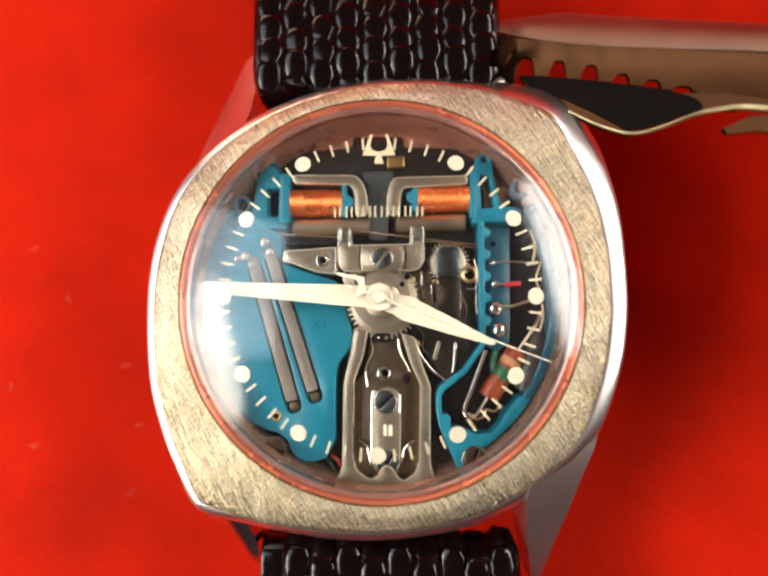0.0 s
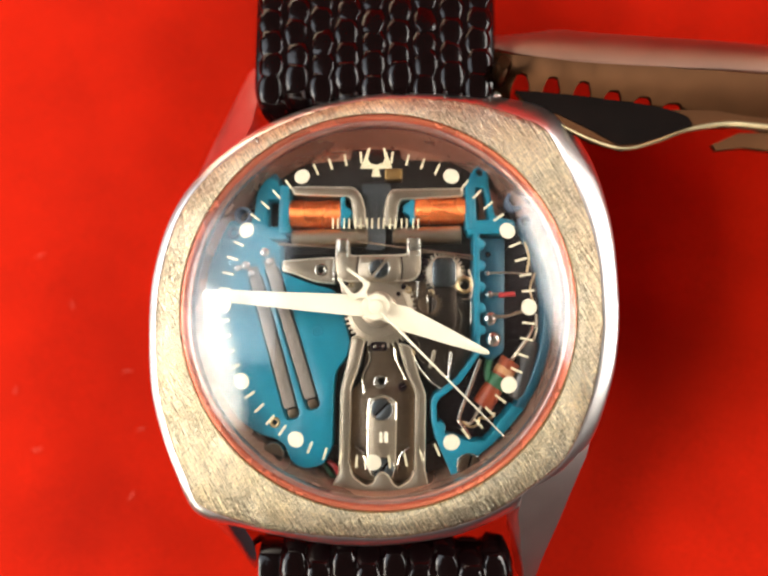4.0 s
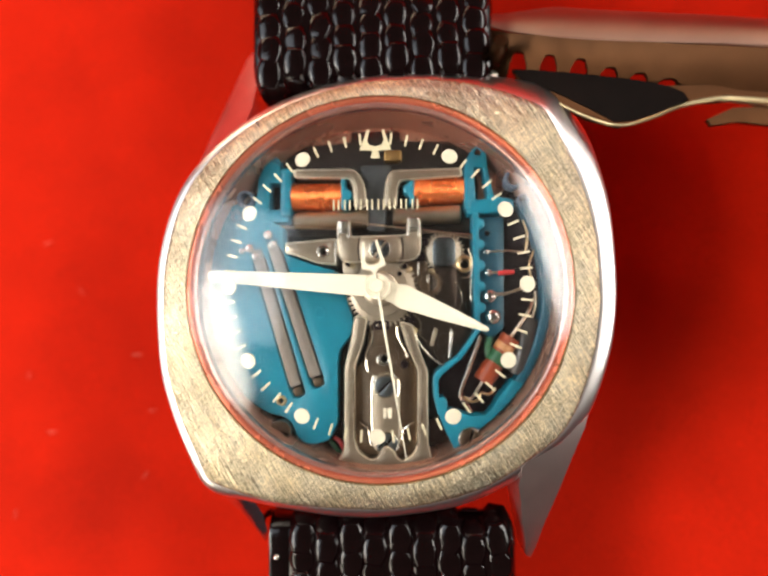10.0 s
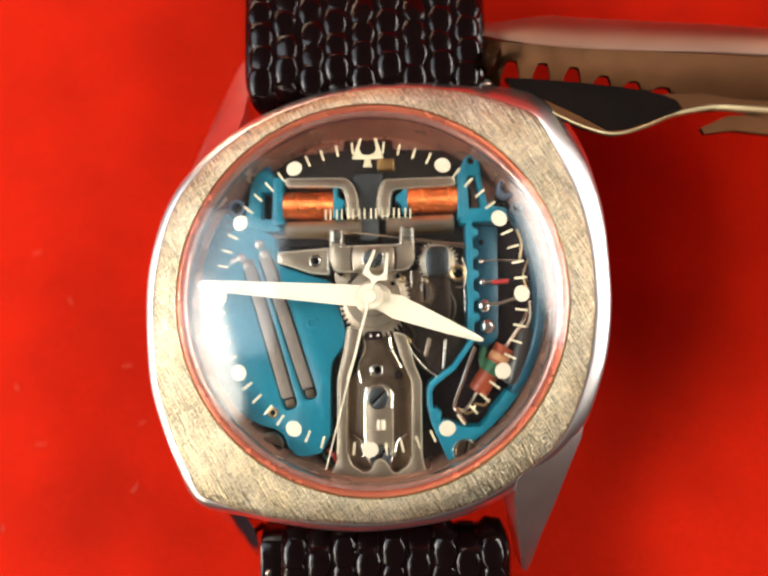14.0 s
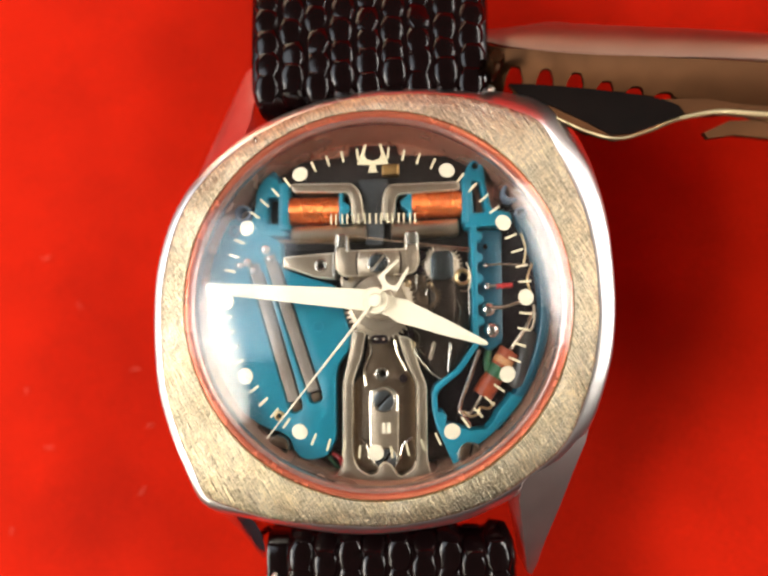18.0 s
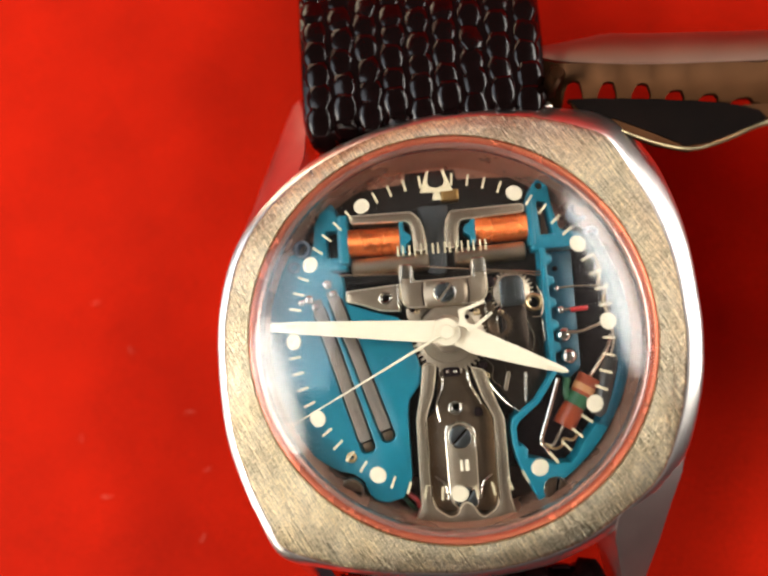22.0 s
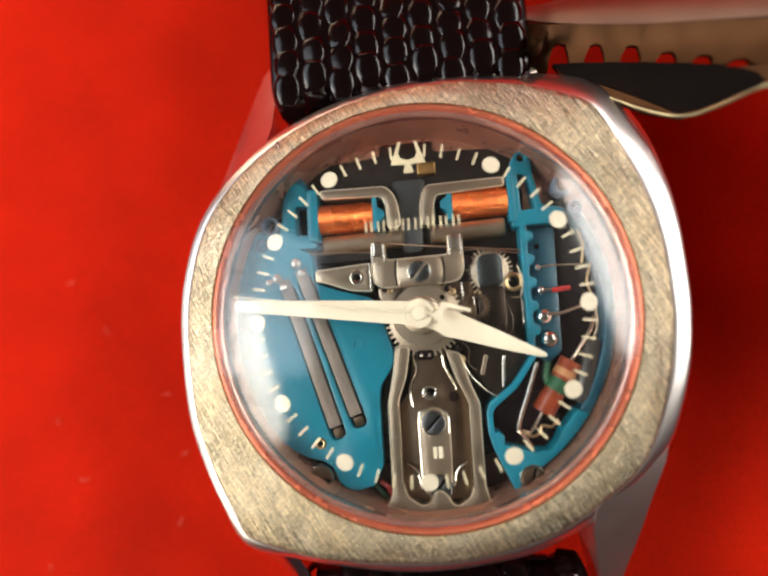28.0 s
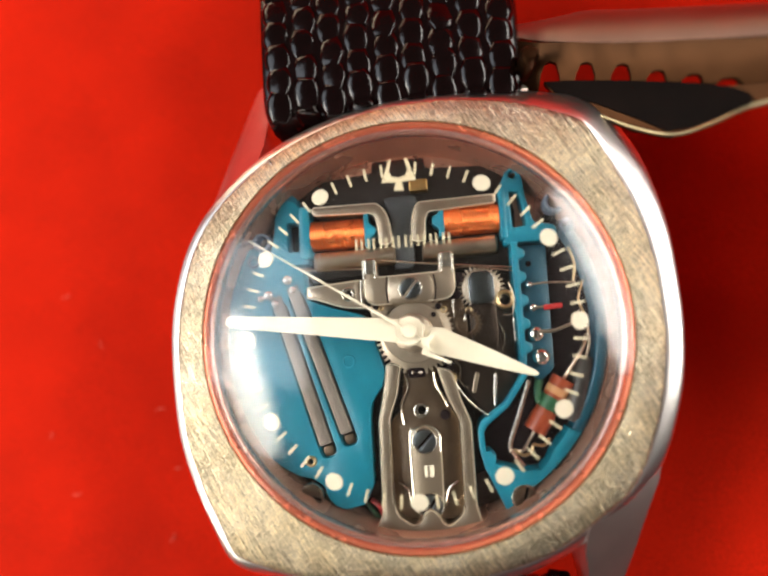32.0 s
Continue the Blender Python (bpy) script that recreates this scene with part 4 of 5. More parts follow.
def build_small_parts():
    """Dark discs drawn as holes, pins, and bright strips drawn as edge highlights round the hub."""
    # dark discs on the plates stand for the shade in pierced holes
    for x, y, r, z in ((3.75, 3.8, 0.42, -3.05), (3.62, 2.55, 0.30, -3.1), (2.15, 1.75, 0.22, -2.95), (1.75, 1.15, 0.20, -2.95), (-2.56, 2.02, 0.22, -2.85), (2.75, -2.7, 0.30, -3.0), (2.1, -6.4, 0.36, -3.7), (4.9, 1.1, 0.28, -3.2)):
        part("hole_disc", plate(circle(x, y, r, 18), z - 0.5, z, bevel=0.03), WELL, watch, "small dark disc drawn as a pierced hole")
    pin = part("pin_block", plate(rounded([(-0.45, -2.75), (0.85, -2.75), (0.85, -3.5), (-0.45, -3.5)], 0.25, 3), -3.9, -3.15, bevel=0.06), WELL, watch, "dark pin block under the hub")
    for x in (-0.1, 0.5):
        part("pin", ball(x, -3.12, -3.15, 0.15), BRIGHT, pin, "tiny bright pin")
    # bright strips added as the highlights along edges
    part("bracket_edge", box(-3.66, -3.5, 2.1, 4.15, -3.6, -2.95, 0.04, 0.03), BRIGHT, watch, "bright bead or strip drawn as an edge highlight")
    for x0, x1, y in ((-3.36, -3.22, 5.6), (-2.5, -2.36, 5.55), (2.46, 2.6, 5.7), (3.34, 3.48, 5.65)):
        part("tab_edge", box(x0, x1, y - 1.45, y, -2.9, -2.58, 0.04, 0.03), BRIGHT, watch, "bright bead or strip drawn as an edge highlight")
    # dark raised lines stand for the shade in two grooves
    for x in (-1.55, 1.95):
        part("groove", tube(arc([(x, 4.2, -2.68), (x + (0.12 if x > 0 else -0.12), 3.2, -2.66), (x, 2.2, -2.68)], 5), 0.045, 6), WELL, watch, "fine dark line drawn as a curved groove")
    for a, b in (((3.3, 2.2), (3.3, 0.9)), ((4.15, 1.5), (4.1, 0.4)), ((7.62, 0.6), (7.65, -1.2))):
        part("plate_edge", slab(a, b, 0.12, -3.5, -3.1, 0.04, 0.03), BRIGHT, watch, "bright bead or strip drawn as an edge highlight")
    for pts in ([(5.4, 1.5), (5.55, 0.6), (5.3, 0.1)], [(6.2, 1.6), (6.5, 0.4), (6.95, -0.6), (6.8, -1.6)], [(2.9, -2.2), (3.5, -2.9), (3.4, -3.9), (4.0, -4.5)]):
        part("hair_wire", tube(arc([(x, y, -3.5) for x, y in pts], 6), 0.05, 6), BRIGHT, watch, "fine bent hair wire")
    for sx in (-1, 1):
        part("leg_edge", tube([(0.5 + sx * 2.62, -6.8, -3.12), (0.5 + sx * 2.58, -13.0, -3.12)], 0.06, 6), BRIGHT, watch, "bright bead or strip drawn as an edge highlight")


def build_fork_base():
    base = part("base_plate", plate(rounded([(-0.75, -2.6), (1.6, -2.6), (1.75, -4.7), (3.2, -6.8), (3.2, -14.0), (-2.1, -14.0), (-2.1, -6.9), (-1.2, -5.9)], 0.2, 3), -5.2, -4.0, [circle(0.4, -6.0, 0.32, 16)]), BROWN, watch, "brown metal bridge under the fork")
    part("bushing", plate(circle(0.3, -6.03, 0.58, 24), -4.1, -3.8, [circle(0.38, -6.0, 0.32, 16)], bevel=0.08), BRIGHT, base, "bright rim of the hole")
    # bright tubes added as highlights along the plate's sides
    for pts in ([(-0.75, -3.2), (-0.6, -4.3), (-1.15, -5.6), (-1.0, -7.0)], [(1.45, -3.2), (1.6, -4.2), (2.2, -5.4), (2.35, -5.8)]):
        part("plate_edge", tube(arc([(x, y, -3.85) for x, y in pts]), 0.11, 8), BRIGHT, base, "bright bead or strip drawn as an edge highlight")
    outer = [(-2.05, -2.3), (-0.95, -2.5), (-1.35, -4.65), (-2.05, -6.5), (-2.08, -12.6), (-1.75, -13.5), (-0.75, -14.15), (-0.1, -13.9), (0.1, -13.3), (0.55, -13.0), (1.1, -13.3), (1.45, -14.0),
             (1.9, -14.2), (2.8, -13.6), (3.08, -12.8), (3.15, -6.7), (2.4, -5.1), (1.7, -2.8), (2.8, -3.1), (3.4, -5.4), (4.0, -6.9), (3.95, -12.8), (4.3, -14.2), (3.6, -14.75), (0.4, -15.0), (-2.6, -14.85), (-3.45, -14.3),
             (-2.9, -13.2), (-2.87, -6.7), (-2.3, -4.2)]
    part("tuning_fork", plate(rounded(outer, 0.3, 3), -4.6, -3.1, bevel=0.08), STEEL, watch, "steel tuning fork with two long legs")
    edge_bead(rounded(outer, 0.3, 3), -3.1, watch)
    tongue = [(-0.68, -7.7), (-0.3, -7.25), (0.5, -7.05), (1.3, -7.3), (1.68, -7.8), (1.6, -13.0), (1.3, -13.6), (-0.2, -13.6), (-0.62, -13.0)]
    part("tongue_plate", plate(rounded(tongue, 0.3, 3), -4.2, -3.55, bevel=0.07), STEEL, watch, "light steel tongue plate with two screws")
    edge_bead(rounded(tongue, 0.3, 3), -3.55, watch, 0.06)
    part("tongue_rim", tube(arc([(-0.62, -12.6, -3.6), (-0.62, -7.9, -3.55), (-0.2, -7.3, -3.55), (0.5, -7.08, -3.55), (1.2, -7.3, -3.55), (1.62, -7.9, -3.55), (1.58, -9.0, -3.6)]), 0.09, 8), BRIGHT, watch, "polished rim of the tongue")
    part("stamped_mark", box(0.28, 0.55, -10.85, -10.0, -3.6, -3.5, 0.03, 0.02), CREAM, watch, "pale stamped bar")
    part("stamped_mark", box(0.68, 1.02, -10.85, -10.0, -3.6, -3.5, 0.03, 0.02), CREAM, watch, "pale stamped bar")
    screw("screw", 0.45, -8.2, 0.82, -3.3, watch, 45)
    screw("screw", 0.6, -12.95, 0.85, -3.35, watch, 55)
    for x0, y0, x1, y1 in ((-1.7, -11.2, -0.75, -13.0), (1.75, -13.0, 2.75, -11.2)):
        part("spring_arm", tube(arc([(x0, y0, -3.8), ((x0 + x1) / 2 + (0.25 if x0 < 0 else -0.25), (y0 + y1) / 2 + 0.3, -3.7), (x1, y1, -3.7)]), 0.1, 8), BRIGHT, watch, "bright curved spring arm")
    part("red_lead", tube(arc([(-3.9, -12.6, -4.4), (-3.3, -13.0, -4.1), (-2.95, -13.9, -4.3)]), 0.2, 10), RED, watch, "short red insulated wire")
    part("green_lead", tube(arc([(-4.3, -12.9, -4.6), (-3.8, -13.4, -4.3), (-3.2, -14.2, -4.6)]), 0.18, 10), GREEN, watch, "short green insulated wire")
    part("brown_lead", tube(arc([(-7.3, -13.1, -4.5), (-6.4, -13.4, -4.1), (-5.6, -13.5, -4.2), (-5.0, -13.9, -4.4)]), 0.22, 10), RING, watch, "brown wire end")


def build_right_frame():
    # scalloped inner rail with the dark teal terminal panel
    rail = [(7.85, 6.2)]
    rail += [(7.85, -2.4), (8.0, -3.4), (8.3, -3.6), (8.35, -2.6)]
    for k in range(5):
        y = -1.7 + 1.75 * k
        rail += [(8.35, y - 0.45), (8.75, y - 0.3), (8.85, y), (8.75, y + 0.3), (8.35, y + 0.45)]
    rail += [(8.4, 6.2)]
    part("terminal_rail", plate(rounded(rail, 0.12, 2), -5.2, -3.1, bevel=0.07), TEAL, watch, "teal rail with a scalloped edge")
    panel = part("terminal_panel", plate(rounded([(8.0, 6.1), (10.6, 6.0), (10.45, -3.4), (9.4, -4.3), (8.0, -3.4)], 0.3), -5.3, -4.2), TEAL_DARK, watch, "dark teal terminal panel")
    for x, y, r in ((9.05, 2.95, 0.26), (9.2, 1.2, 0.33), (9.25, -0.75, 0.62), (9.5, -2.45, 0.66)):
        part("solder_bead", ball(x, y, -3.75, r, 0.75), SOLDER, panel, "bright solder bead")
    part("hole_disc", plate(circle(9.2, 4.6, 0.24, 16), -4.4, -4.15, bevel=0.04), WELL, panel)
    part("red_sleeve", tube([(9.95, 1.15, -3.6), (10.6, 1.2, -3.5), (11.25, 1.25, -3.6)], 0.2, 12), RED, watch, "red wire sleeve")
    part("terminal_wire", tube([(9.2, 1.2, -3.6), (10.0, 1.22, -3.55)], 0.09, 8), STEEL, watch, "bare terminal wire")
    part("terminal_wire", tube(arc([(9.4, -0.6, -3.4), (10.4, -0.6, -3.3), (11.4, -0.3, -3.3), (12.6, 0.1, -3.5)]), 0.13, 8), STEEL, watch, "bare terminal wire")
    part("terminal_wire", tube(arc([(9.1, 2.95, -3.7), (10.5, 3.0, -3.5), (12.4, 2.9, -3.6)]), 0.07, 8), STEEL, watch, "bare terminal wire")
    part("brass_wire", tube(arc([(12.0, 5.5, -3.2), (12.35, 4.3, -3.2), (12.2, 3.0, -3.4)]), 0.09, 8), BRASS, watch, "bent brass wire")
    part("brass_wire", tube(arc([(12.9, 3.0, -3.4), (12.4, 1.6, -3.2), (12.9, 0.2, -3.4)]), 0.08, 8), BRASS, watch, "bent brass wire")
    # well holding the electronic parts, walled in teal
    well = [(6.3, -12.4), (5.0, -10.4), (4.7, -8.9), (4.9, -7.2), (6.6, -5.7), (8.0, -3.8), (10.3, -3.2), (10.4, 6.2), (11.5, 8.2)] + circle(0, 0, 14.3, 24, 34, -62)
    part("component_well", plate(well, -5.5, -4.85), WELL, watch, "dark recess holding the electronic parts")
    wall = [(7.75, -2.6), (7.95, -3.6), (6.45, -5.65), (4.65, -6.95), (4.4, -7.6), (4.45, -9.0), (4.75, -10.3), (6.1, -13.3), (7.4, -12.3)] + circle(0, 0, 14.2, 14, -56, -34) + circle(0, 0, 13.3, 12, -35, -43) + \
           [(9.3, -9.9), (8.7, -10.5), (8.1, -10.5), (7.6, -10.6), (6.4, -10.2), (5.5, -10.0), (5.6, -9.4), (5.2, -9.0), (4.9, -9.1), (4.85, -7.7), (5.1, -7.25), (6.8, -5.9), (8.35, -3.7), (8.3, -2.6)]
    part("teal_wall", plate(wall, -5.3, -3.15, bevel=0.08), TEAL, watch, "teal wall round the component recess")
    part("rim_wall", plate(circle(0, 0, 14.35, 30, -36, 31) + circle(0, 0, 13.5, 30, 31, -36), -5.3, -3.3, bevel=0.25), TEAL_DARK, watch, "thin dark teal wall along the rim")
    screw("screw", 7.4, -12.4, 0.85, -2.9, watch, 75, BROWN, BLACK)
    # banded resistor
    a, b = Vector((10.95, -4.2)), Vector((8.55, -7.85))
    z = -3.9

    def along(u0, u1, r):
        p, q = a.lerp(b, u0), a.lerp(b, u1)
        return tube([(p.x, p.y, z), (q.x, q.y, z)], r, 20)

    res = part("resistor", along(0.0, 1.0, 0.80), ORANGE, watch, "orange resistor with green and tan bands")
    part("band", along(0.0, 0.14, 0.86), ORANGE, res)
    part("band", along(0.17, 0.30, 0.84), TAN, res, "tan band")
    part("band", along(0.36, 0.58, 0.83), GREEN, res, "green band")
    part("band", along(0.66, 0.98, 0.86), ORANGE, res, "orange-red band")
    part("lead", tube(arc([(8.55, -7.85, z), (8.2, -8.4, z), (7.6, -9.2, z + 0.2), (7.2, -9.2, z + 0.3)]), 0.13, 8), STEEL, res)
    part("lead", tube(arc([(10.95, -4.2, z), (11.6, -3.2, z + 0.3), (12.4, -2.0, z + 0.4), (12.9, -1.0, z)]), 0.16, 8), STEEL, res)
    cap = part("capacitor", tube([(12.75, -2.6, -4.1), (12.6, -3.0, -4.1), (11.5, -6.9, -4.1), (11.3, -7.3, -4.1)], [0.55, 0.8, 0.8, 0.55], 18), GREYCAP, watch, "dark grey sleeved capacitor")
    part("lead", tube(arc([(12.75, -2.6, -4.0), (13.0, -1.6, -3.7), (12.95, -0.4, -3.6)]), 0.12, 8), STEEL, cap)
    part("green_lead", tube(arc([(9.2, -4.2, -4.0), (9.0, -5.2, -3.8), (9.3, -6.2, -4.0)]), 0.3, 10), GREEN, watch, "short green insulated wire")
    part("contact_lever", tube(arc([(8.35, -4.1, -3.2), (7.4, -6.6, -3.1), (6.65, -8.6, -3.1), (6.9, -9.3, -3.1), (7.5, -10.2, -3.2)], 6), 0.17, 10), BRIGHT, watch, "bent bright contact lever")
    part("hook_wire", tube(arc([(6.9, -9.0, -3.2), (7.5, -9.4, -3.1), (8.1, -9.2, -3.1), (8.3, -8.7, -3.2), (9.0, -8.8, -3.2), (9.5, -8.3, -3.3)], 6), 0.11, 8), BRASS, watch, "small hooked wire")
    for x, y, r in ((11.35, 9.0, 0.85), (12.1, 7.2, 0.55)):
        part("clear_pin", plate(circle(x, y, r, 24), -4.4, -3.1, [circle(x, y, r * 0.55, 18)], bevel=0.15), PIN, watch, "pale clear pin")


# ---------- strap ----------
def strap_profile(sign, y_c, z_c, r, rise, y_end, z_end):
    """The strap's upper line: it rolls over the spring bar and runs away from the case."""
    pts = [(y_c - sign * r * math.cos(radians(a)), z_c + r * math.sin(radians(a))) for a in range(-60, 91, 10)]
    y0, z0 = pts[-1]
    for i in range(1, 25):
        u = i / 24
        pts.append((y0 + (y_end - y0) * u, z0 + rise * math.sin(math.pi * min(u * 1.6, 1.0)) + (z_end - z0) * u * u))
    return pts


def build_strap(sign, x0, x1, y_c, z_c, r, rise, y_end, z_end, label):
    pts = strap_profile(sign, y_c, z_c, r, rise, y_end, z_end)
    bm = bmesh.new()
    rows = []
    for k, (y, z) in enumerate(pts):
        a = Vector(pts[max(k - 1, 0)])
        b = Vector(pts[min(k + 1, len(pts) - 1)])
        d = (b - a).normalized()
        nrm = Vector((-d.y, d.x)) * sign
        t = 2.6 if k > 15 else 1.9
        ring = []
        for x, h in ((x0 + 0.5, -t), (x0, -t + 0.5), (x0, -0.9), (x0 + 0.25, -0.35), (x0 + 0.9, -0.05), (x0 + 1.8, 0.0), (x1 - 1.8, 0.0), (x1 - 0.9, -0.05), (x1 - 0.25, -0.35), (x1, -0.9), (x1, -t + 0.5), (x1 - 0.5, -t)):
            ring.append(bm.verts.new((x, y + nrm.x * h, max(z + nrm.y * h, -Z0 - DROP + 0.1) + Z0)))
        rows.append(ring)
    for a, b in zip(rows, rows[1:]):
        for k in range(12):
            bm.faces.new((a[k - 1], a[k], b[k], b[k - 1]))
    bm.faces.new(rows[0])
    bm.faces.new(rows[-1])
    strap = part("strap", bm, LEATHER, watch, label)
    # raised scales on one shared mesh
    bm = bmesh.new()
    loops = []
    for sc, h in ((1.16, -0.16), (1.06, 0.02), (0.9, 0.13), (0.6, 0.17), (0.3, 0.19)):
        loops.append([bm.verts.new((px * sc, py * sc * 1.16, h - 0.10 * (px * sc) ** 2 + 0.03 * (py * sc) ** 2)) for px, py in ((-0.98, -0.35), (-0.62, -0.95), (0.55, -1.0), (1.0, -0.3), (0.94, 0.4), (0.6, 0.95), (-0.58, 0.98), (-1.0, 0.32))])
    for a, b in zip(loops, loops[1:]):
        for k in range(8):
            bm.faces.new((a[k - 1], a[k], b[k], b[k - 1]))
    bm.faces.new(loops[-1])
    scale = part("scale", bm, LEATHER, strap)
    length = [0.0]
    for a, b in zip(pts, pts[1:]):
        length.append(length[-1] + (Vector(b) - Vector(a)).length)
    s_, row, first = 1.2, 0, True
    rng = random.Random(5 if sign > 0 else 6)
    while s_ < min(length[-1], 17.0):
        k = max(i for i, l in enumerate(length) if l <= s_)
        u = (s_ - length[k]) / max(length[k + 1] - length[k], 1e-6)
        p = Vector(pts[k]).lerp(Vector(pts[k + 1]), u)
        d = (Vector(pts[k + 1]) - Vector(pts[k])).normalized()
        tilt = math.degrees(math.atan2(d.y, d.x * sign)) * sign
        cols = 9
        pitch = (x1 - x0 - 0.9) / cols
        for c in range(cols):
            x = x0 + 0.45 + pitch * (c + 0.5)
            ds = (0.55 if c % 2 else -0.3) + rng.uniform(-0.12, 0.12)
            m = at(x + rng.uniform(-0.08, 0.08), p.x + d.x * ds, p.y + d.y * ds + Z0, tilt + rng.gauss(0, 3.5), rng.gauss(0, 5.0), rng.uniform(-6, 6))
            if first:
                scale.matrix_basis, first = m, False
            else:
                again(scale, m)
        s_ += 1.95
        row += 1


# ---------- alligator clip ----------
def build_lining():
    """The lower strap's thinner backing shows beside its padded face."""
    pts = strap_profile(-1, -20.9, -5.2, 1.6, 0.0, -62.0, -14.8)
    bm = bmesh.new()
    rows = [[bm.verts.new((x, y, z + Z0 - h)) for x, h in ((-9.55, 0.5), (-9.4, 0.1), (-9.1, 0.0), (-7.6, 0.0), (-7.6, 1.2), (-9.4, 1.2))] for y, z in pts]
    for a, b in zip(rows, rows[1:]):
        for k in range(6):
            bm.faces.new((a[k - 1], a[k], b[k], b[k - 1]))
    bm.faces.new(rows[0])
    bm.faces.new(rows[-1])
    part("bar_end", ball(-8.7, -22.4, -3.55, 0.26), BRIGHT, watch, "bright end of the spring bar")
    part("strap_lining", bm, LEATHER, watch, "thin black backing of the strap")


def build_clip():
    """A sheet-metal clip whose jaws close on the strap's edge and rise from it."""
    clip = tagged(new("alligator_clip"), "shiny serrated metal clip gripping the edge of the strap", "clip")

    def lift(x):
        return -2.2 - 0.05 * (x - 9.0)

    def strip(upper, lower, dz0, dz1, thick=0.35, roll=0.55):
        """A sheet between two lines of points that rolls under towards the lower one."""
        bm = bmesh.new()
        sheets = []
        for off in (0.0, -thick):
            rows = []
            for f in (0.0, 0.35, 0.7, 1.0):
                row = []
                for (xu, yu), (xl, yl) in zip(upper, lower):
                    x, down = xu + (xl - xu) * f, (yu - yl) * f / 3.0
                    row.append(bm.verts.new((x, yu - 3.0 * down, lift(x) + Z0 + dz0 + (dz1 - dz0) * min(0.45 * down + roll * down * down, 2.0) + off)))
                rows.append(row)
            sheets.append(rows)
        for rows in sheets:
            for u, l in zip(rows, rows[1:]):
                for k in range(len(u) - 1):
                    bm.faces.new((u[k], u[k + 1], l[k + 1], l[k]))
        top, under = sheets
        for j in (0, -1):
            for k in range(len(upper) - 1):
                bm.faces.new((top[j][k], top[j][k + 1], under[j][k + 1], under[j][k]))
        for k in (0, -1):
            for j in range(3):
                bm.faces.new((top[j][k], top[j + 1][k], under[j + 1][k], under[j][k]))
        return bm

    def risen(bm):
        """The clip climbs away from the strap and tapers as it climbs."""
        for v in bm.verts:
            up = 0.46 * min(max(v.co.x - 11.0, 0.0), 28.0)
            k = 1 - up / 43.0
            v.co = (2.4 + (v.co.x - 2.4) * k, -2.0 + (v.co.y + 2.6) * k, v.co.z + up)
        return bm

    # the upper jaw: a sheet rolled down towards the far side from its crest
    crest = [(x, y) for x, y, _ in arc([(7.6, 22.2, 0), (9.3, 21.4, 0), (12.0, 20.75, 0), (17.5, 20.1, 0), (25.0, 19.8, 0), (32.0, 19.6, 0), (52.0, 18.6, 0), (98.0, 17.0, 0)], 5)]
    bm = bmesh.new()
    sheets = []
    for thick in (0.0, 0.35):
        sheets.append([[bm.verts.new((x, y + (r - thick) * math.sin(radians(a)), max(lift(x) + Z0 - r + (r - thick) * math.cos(radians(a)), 0.3))) for a in range(0, 91, 6)]
                       for x, y in crest for r in (min(0.9 + 0.5 * (x - 7.6), 5.0),)])
    for sheet in sheets:
        for a, b in zip(sheet, sheet[1:]):
            for k in range(len(a) - 1):
                bm.faces.new((a[k], a[k + 1], b[k + 1], b[k]))
    for k in (0, -1):
        for a, b, c, d in zip(sheets[0], sheets[0][1:], sheets[1], sheets[1][1:]):
            bm.faces.new((a[k], b[k], d[k], c[k]))
        for i in range(len(sheets[0][0]) - 1):
            bm.faces.new((sheets[0][k][i], sheets[0][k][i + 1], sheets[1][k][i + 1], sheets[1][k][i]))
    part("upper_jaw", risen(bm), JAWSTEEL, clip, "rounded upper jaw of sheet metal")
    up, low = [(7.7, 21.9), (9.0, 21.2), (10.6, 20.8)], [(8.4, 19.8), (9.3, 18.0), (10.9, 17.5)]
    for k in range(6):
        x = 11.2 + 2.65 * k
        base = 17.6 - 0.12 * k
        depth = (1.75, 1.6, 1.4, 0.9, 0.6, 0.3)[k]
        for dx, dy in ((0.0, 0.0), (0.12, 0.55 * depth), (0.45, 0.95 * depth), (0.85, depth), (1.25, 0.92 * depth), (1.55, 0.5 * depth), (1.65, 0.0)):
            up.append((x + dx, 20.7 - 0.07 * (x + dx - 11.0)))
            low.append((x + dx, base + dy))
    for x in (28.0, 36.0, 52.0, 98.0):
        up.append((x, 19.6 - 0.05 * (x - 28.0)))
        low.append((x, 16.6 - 0.03 * (x - 28.0)))
    part("toothed_side", risen(strip(up, low, 0.0, -0.9, roll=1.3)), CLIPSHADE, clip, "serrated side of the upper jaw")
    # beyond x = 40 the lower jaw flares, unseen, to shade the cloth
    dark_up = [(11.6, 18.1), (14.0, 18.0), (17.5, 17.7), (21.0, 17.2), (23.8, 16.7), (27.0, 16.8), (32.0, 16.9), (40.0, 16.6), (50.0, 15.7), (66.0, 15.1), (98.0, 14.0)]
    dark_low = [(12.6, 16.7), (15.3, 15.4), (18.2, 14.0), (21.0, 13.3), (23.8, 14.0), (27.0, 15.2), (32.0, 15.6), (40.0, 13.4), (50.0, 1.0), (66.0, -7.0), (98.0, -9.0)]
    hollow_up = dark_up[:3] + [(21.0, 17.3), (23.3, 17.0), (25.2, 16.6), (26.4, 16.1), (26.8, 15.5)]
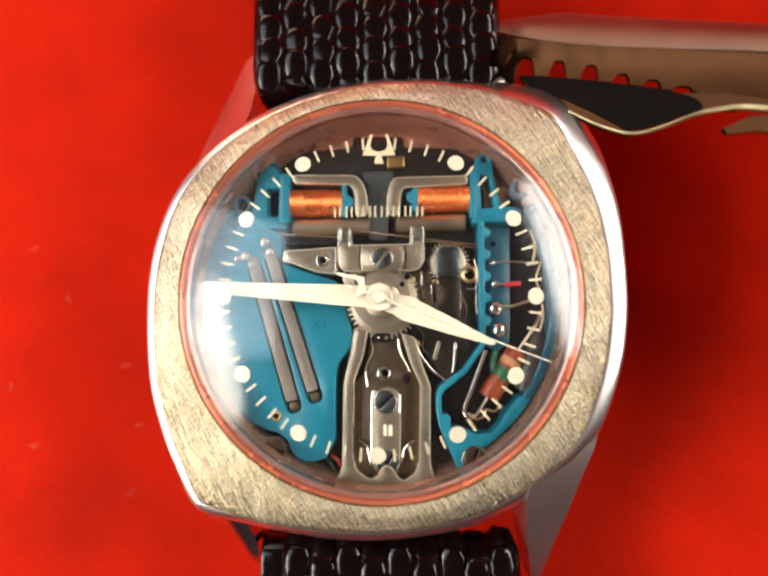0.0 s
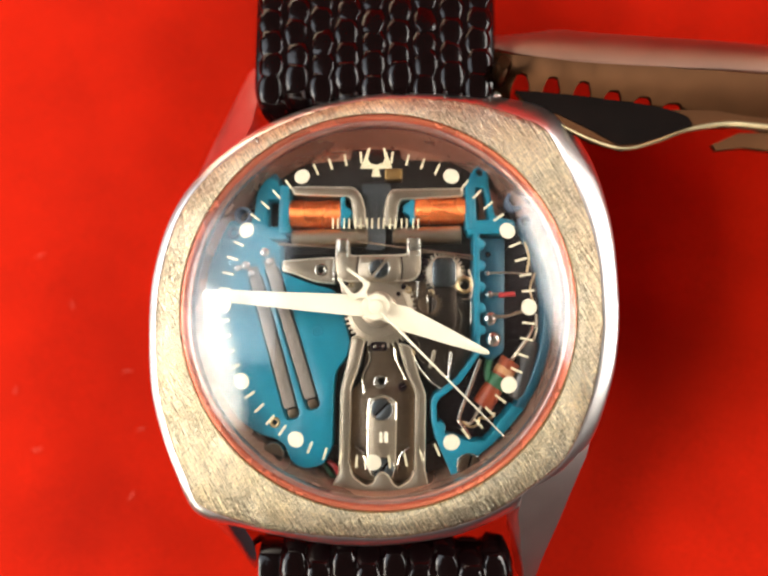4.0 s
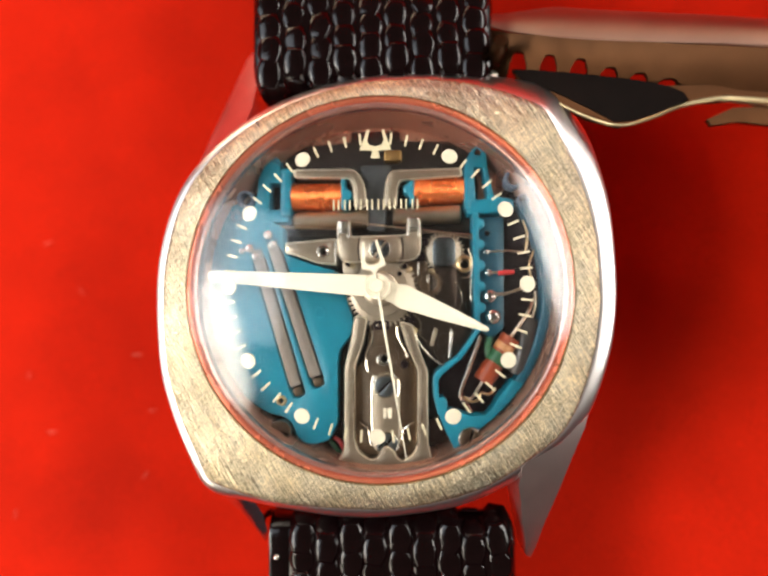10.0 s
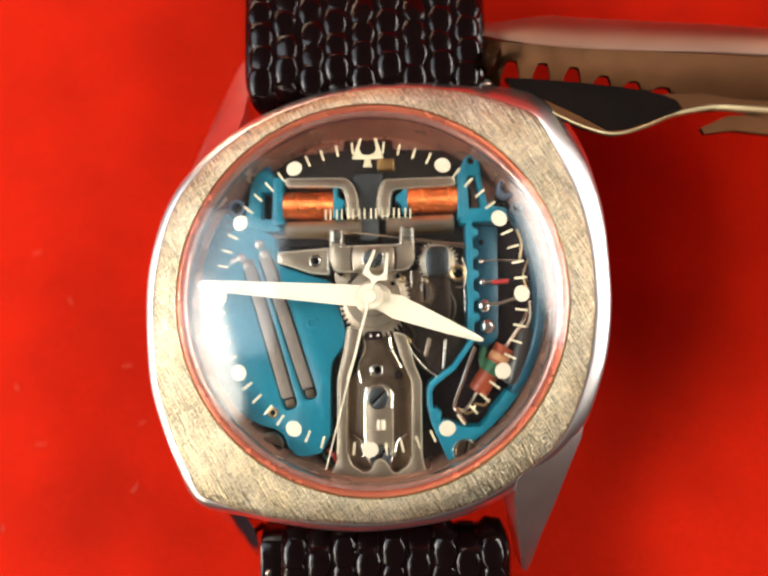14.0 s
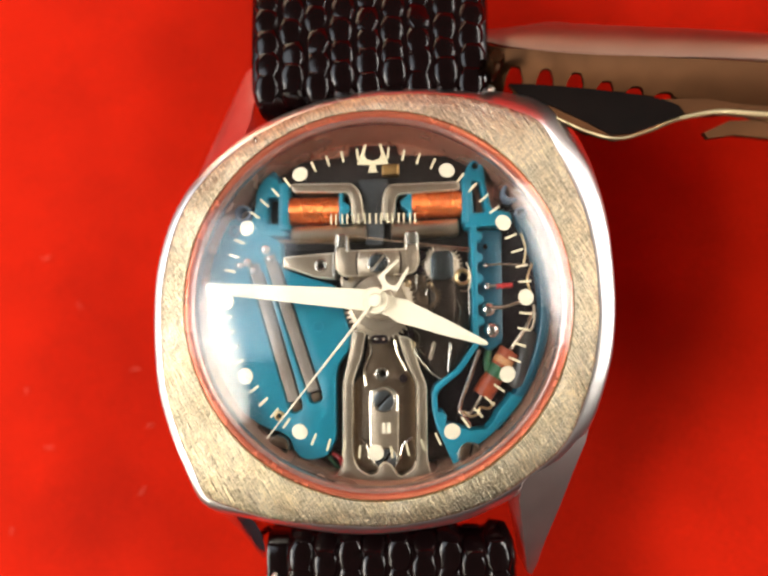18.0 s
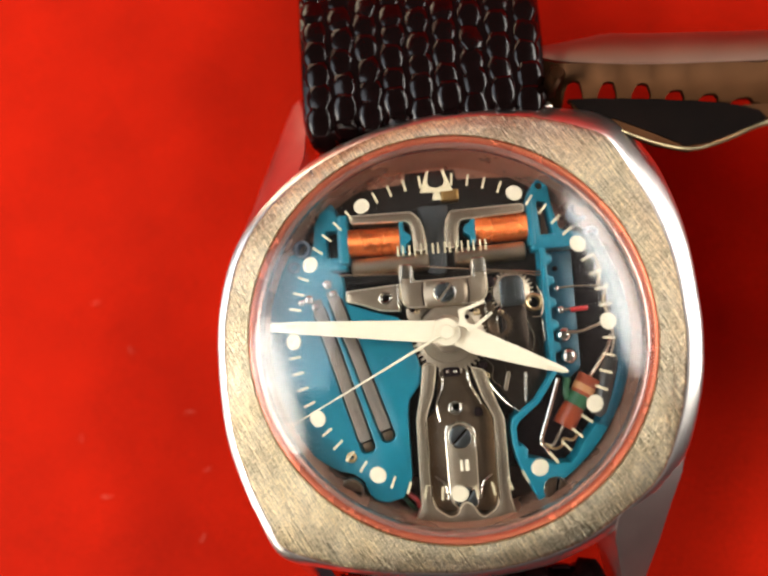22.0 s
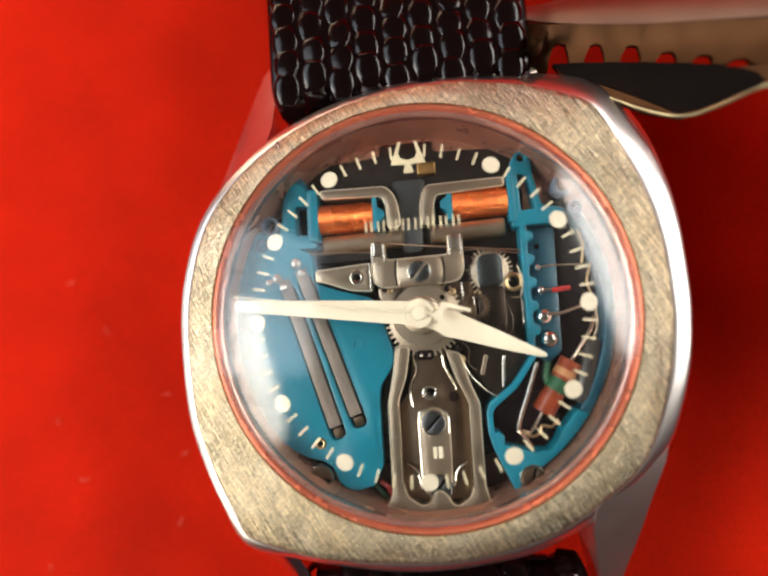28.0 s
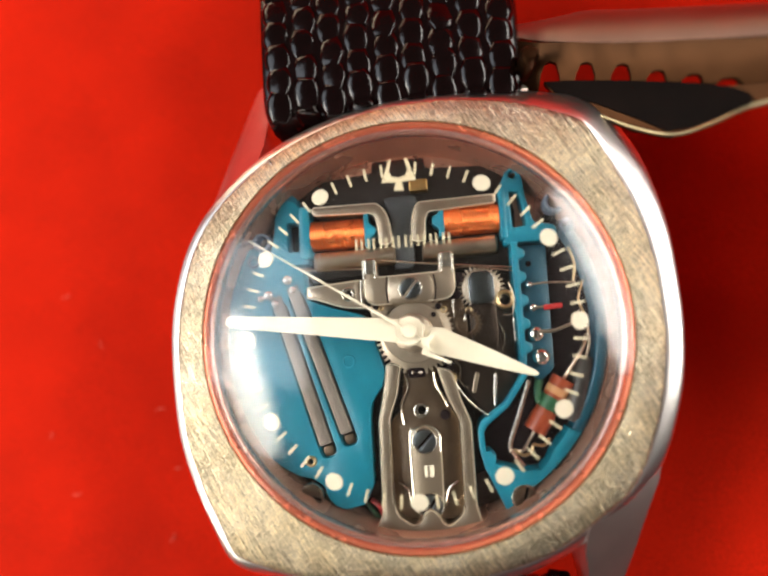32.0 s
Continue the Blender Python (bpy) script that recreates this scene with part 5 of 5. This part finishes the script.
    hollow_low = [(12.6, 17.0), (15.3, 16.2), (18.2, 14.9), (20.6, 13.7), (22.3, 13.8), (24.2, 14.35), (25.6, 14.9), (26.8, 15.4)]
    # a black sheet stands for the shade inside the jaw
    part("lower_jaw", risen(strip(hollow_up, hollow_low, -1.1, -1.5)), BLACK, clip, "black sheet drawn as the shaded hollow of the lower jaw")
    part("lower_side", risen(strip(dark_up, dark_low, -1.3, -1.7)), JAWSHADE, clip, "side of the lower jaw, coloured as in shade")
    edge = arc([(x, y, lift(x) - 1.5) for x, y in dark_low], 5)
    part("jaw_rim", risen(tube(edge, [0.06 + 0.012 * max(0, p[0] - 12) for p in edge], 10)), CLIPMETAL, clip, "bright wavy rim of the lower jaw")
    part("wing", risen(strip([(29.0, 14.0), (31.5, 15.1), (36.0, 15.3), (40.0, 14.6)], [(29.4, 13.5), (32.0, 13.9), (36.0, 13.6), (40.0, 13.2)], -1.8, -2.4)), JAWSHADE, clip, "flared wing of the lower jaw")
    # unseen plate, added to keep the right lamp off the cloth
    part("shade_plate", risen(strip([(44.0, 24.0), (47.0, 35.0), (56.0, 48.0), (72.0, 56.0), (98.0, 58.0)], [(44.0, 17.6), (47.0, 17.4), (56.0, 17.2), (72.0, 16.6), (98.0, 15.6)], -0.2, -0.5, roll=0.02)), JAWSTEEL, clip, "unseen plate added to shade the cloth from the right lamp")
    part("rivet", lathe([(0.0, 0.1), (0.5, 0.05), (0.7, -0.3), (0.7, -3.0)], 18, cx=10.0, cy=19.4), CLIPSHADE, clip, "dark round rivet")


build_case()
build_left_plate()
build_coils()
build_centre()
build_small_parts()
build_fork_base()
build_right_frame()
hour_hand, minute_hand, second_hand = build_pointers()
build_crystal()
build_strap(1, -10.6, 9.7, 19.0, -3.6, 2.2, 0.6, 62.0, -14.0, "black glossy scaled leather strap")
build_strap(-1, -7.8, 11.0, -20.9, -4.8, 2.0, 0.0, -62.0, -14.0, "black glossy scaled leather strap")
build_lining()
build_clip()


def build_lint():
    rng = random.Random(3)
    for x, y in ((-40.6, -8.7), (-26.2, -12.7), (-37.7, -14.9), (-41.6, -24.0), (-34.7, 0.8), (-27.0, -19.6), (-28.0, -6.5), (-38.9, 6.4)):
        a = rng.uniform(0, 6.28)
        c, d = math.cos(a) * rng.uniform(0.25, 0.6), math.sin(a) * rng.uniform(0.25, 0.6)
        floor = 0.6 * noise.noise((x * 0.045, y * 0.045, 3.1)) + 0.2 * noise.noise((x * 0.13, y * 0.13, 8.4)) - 0.25 - DROP - Z0
        bm = tube(arc([(x - c, y - d, floor - 0.02), (x + d * 0.3, y - c * 0.3, floor + 0.10), (x + c, y + d, floor - 0.02)], 4), 0.07, 6)
        tagged(part("lint", bm, LINT), "tiny pale fibre lying on the red cloth", "lint", "lint on the cloth")


build_lint()


def motions():
    times = [4.0 * i for i in range(9)]
    walk(second_hand, [(t, at(0, 0, Z0 - 0.95, 0, 0, -(110.7 + 6.0 * t))) for t in times])
    walk(minute_hand, [(t, at(0, 0, Z0 - 1.4, 0, 0, -(273.2 + 0.1 * t))) for t in times])
    walk(hour_hand, [(t, at(0, 0, Z0 - 1.95, 0, 0, -(111.7 + t / 120.0))) for t in times])


motions()
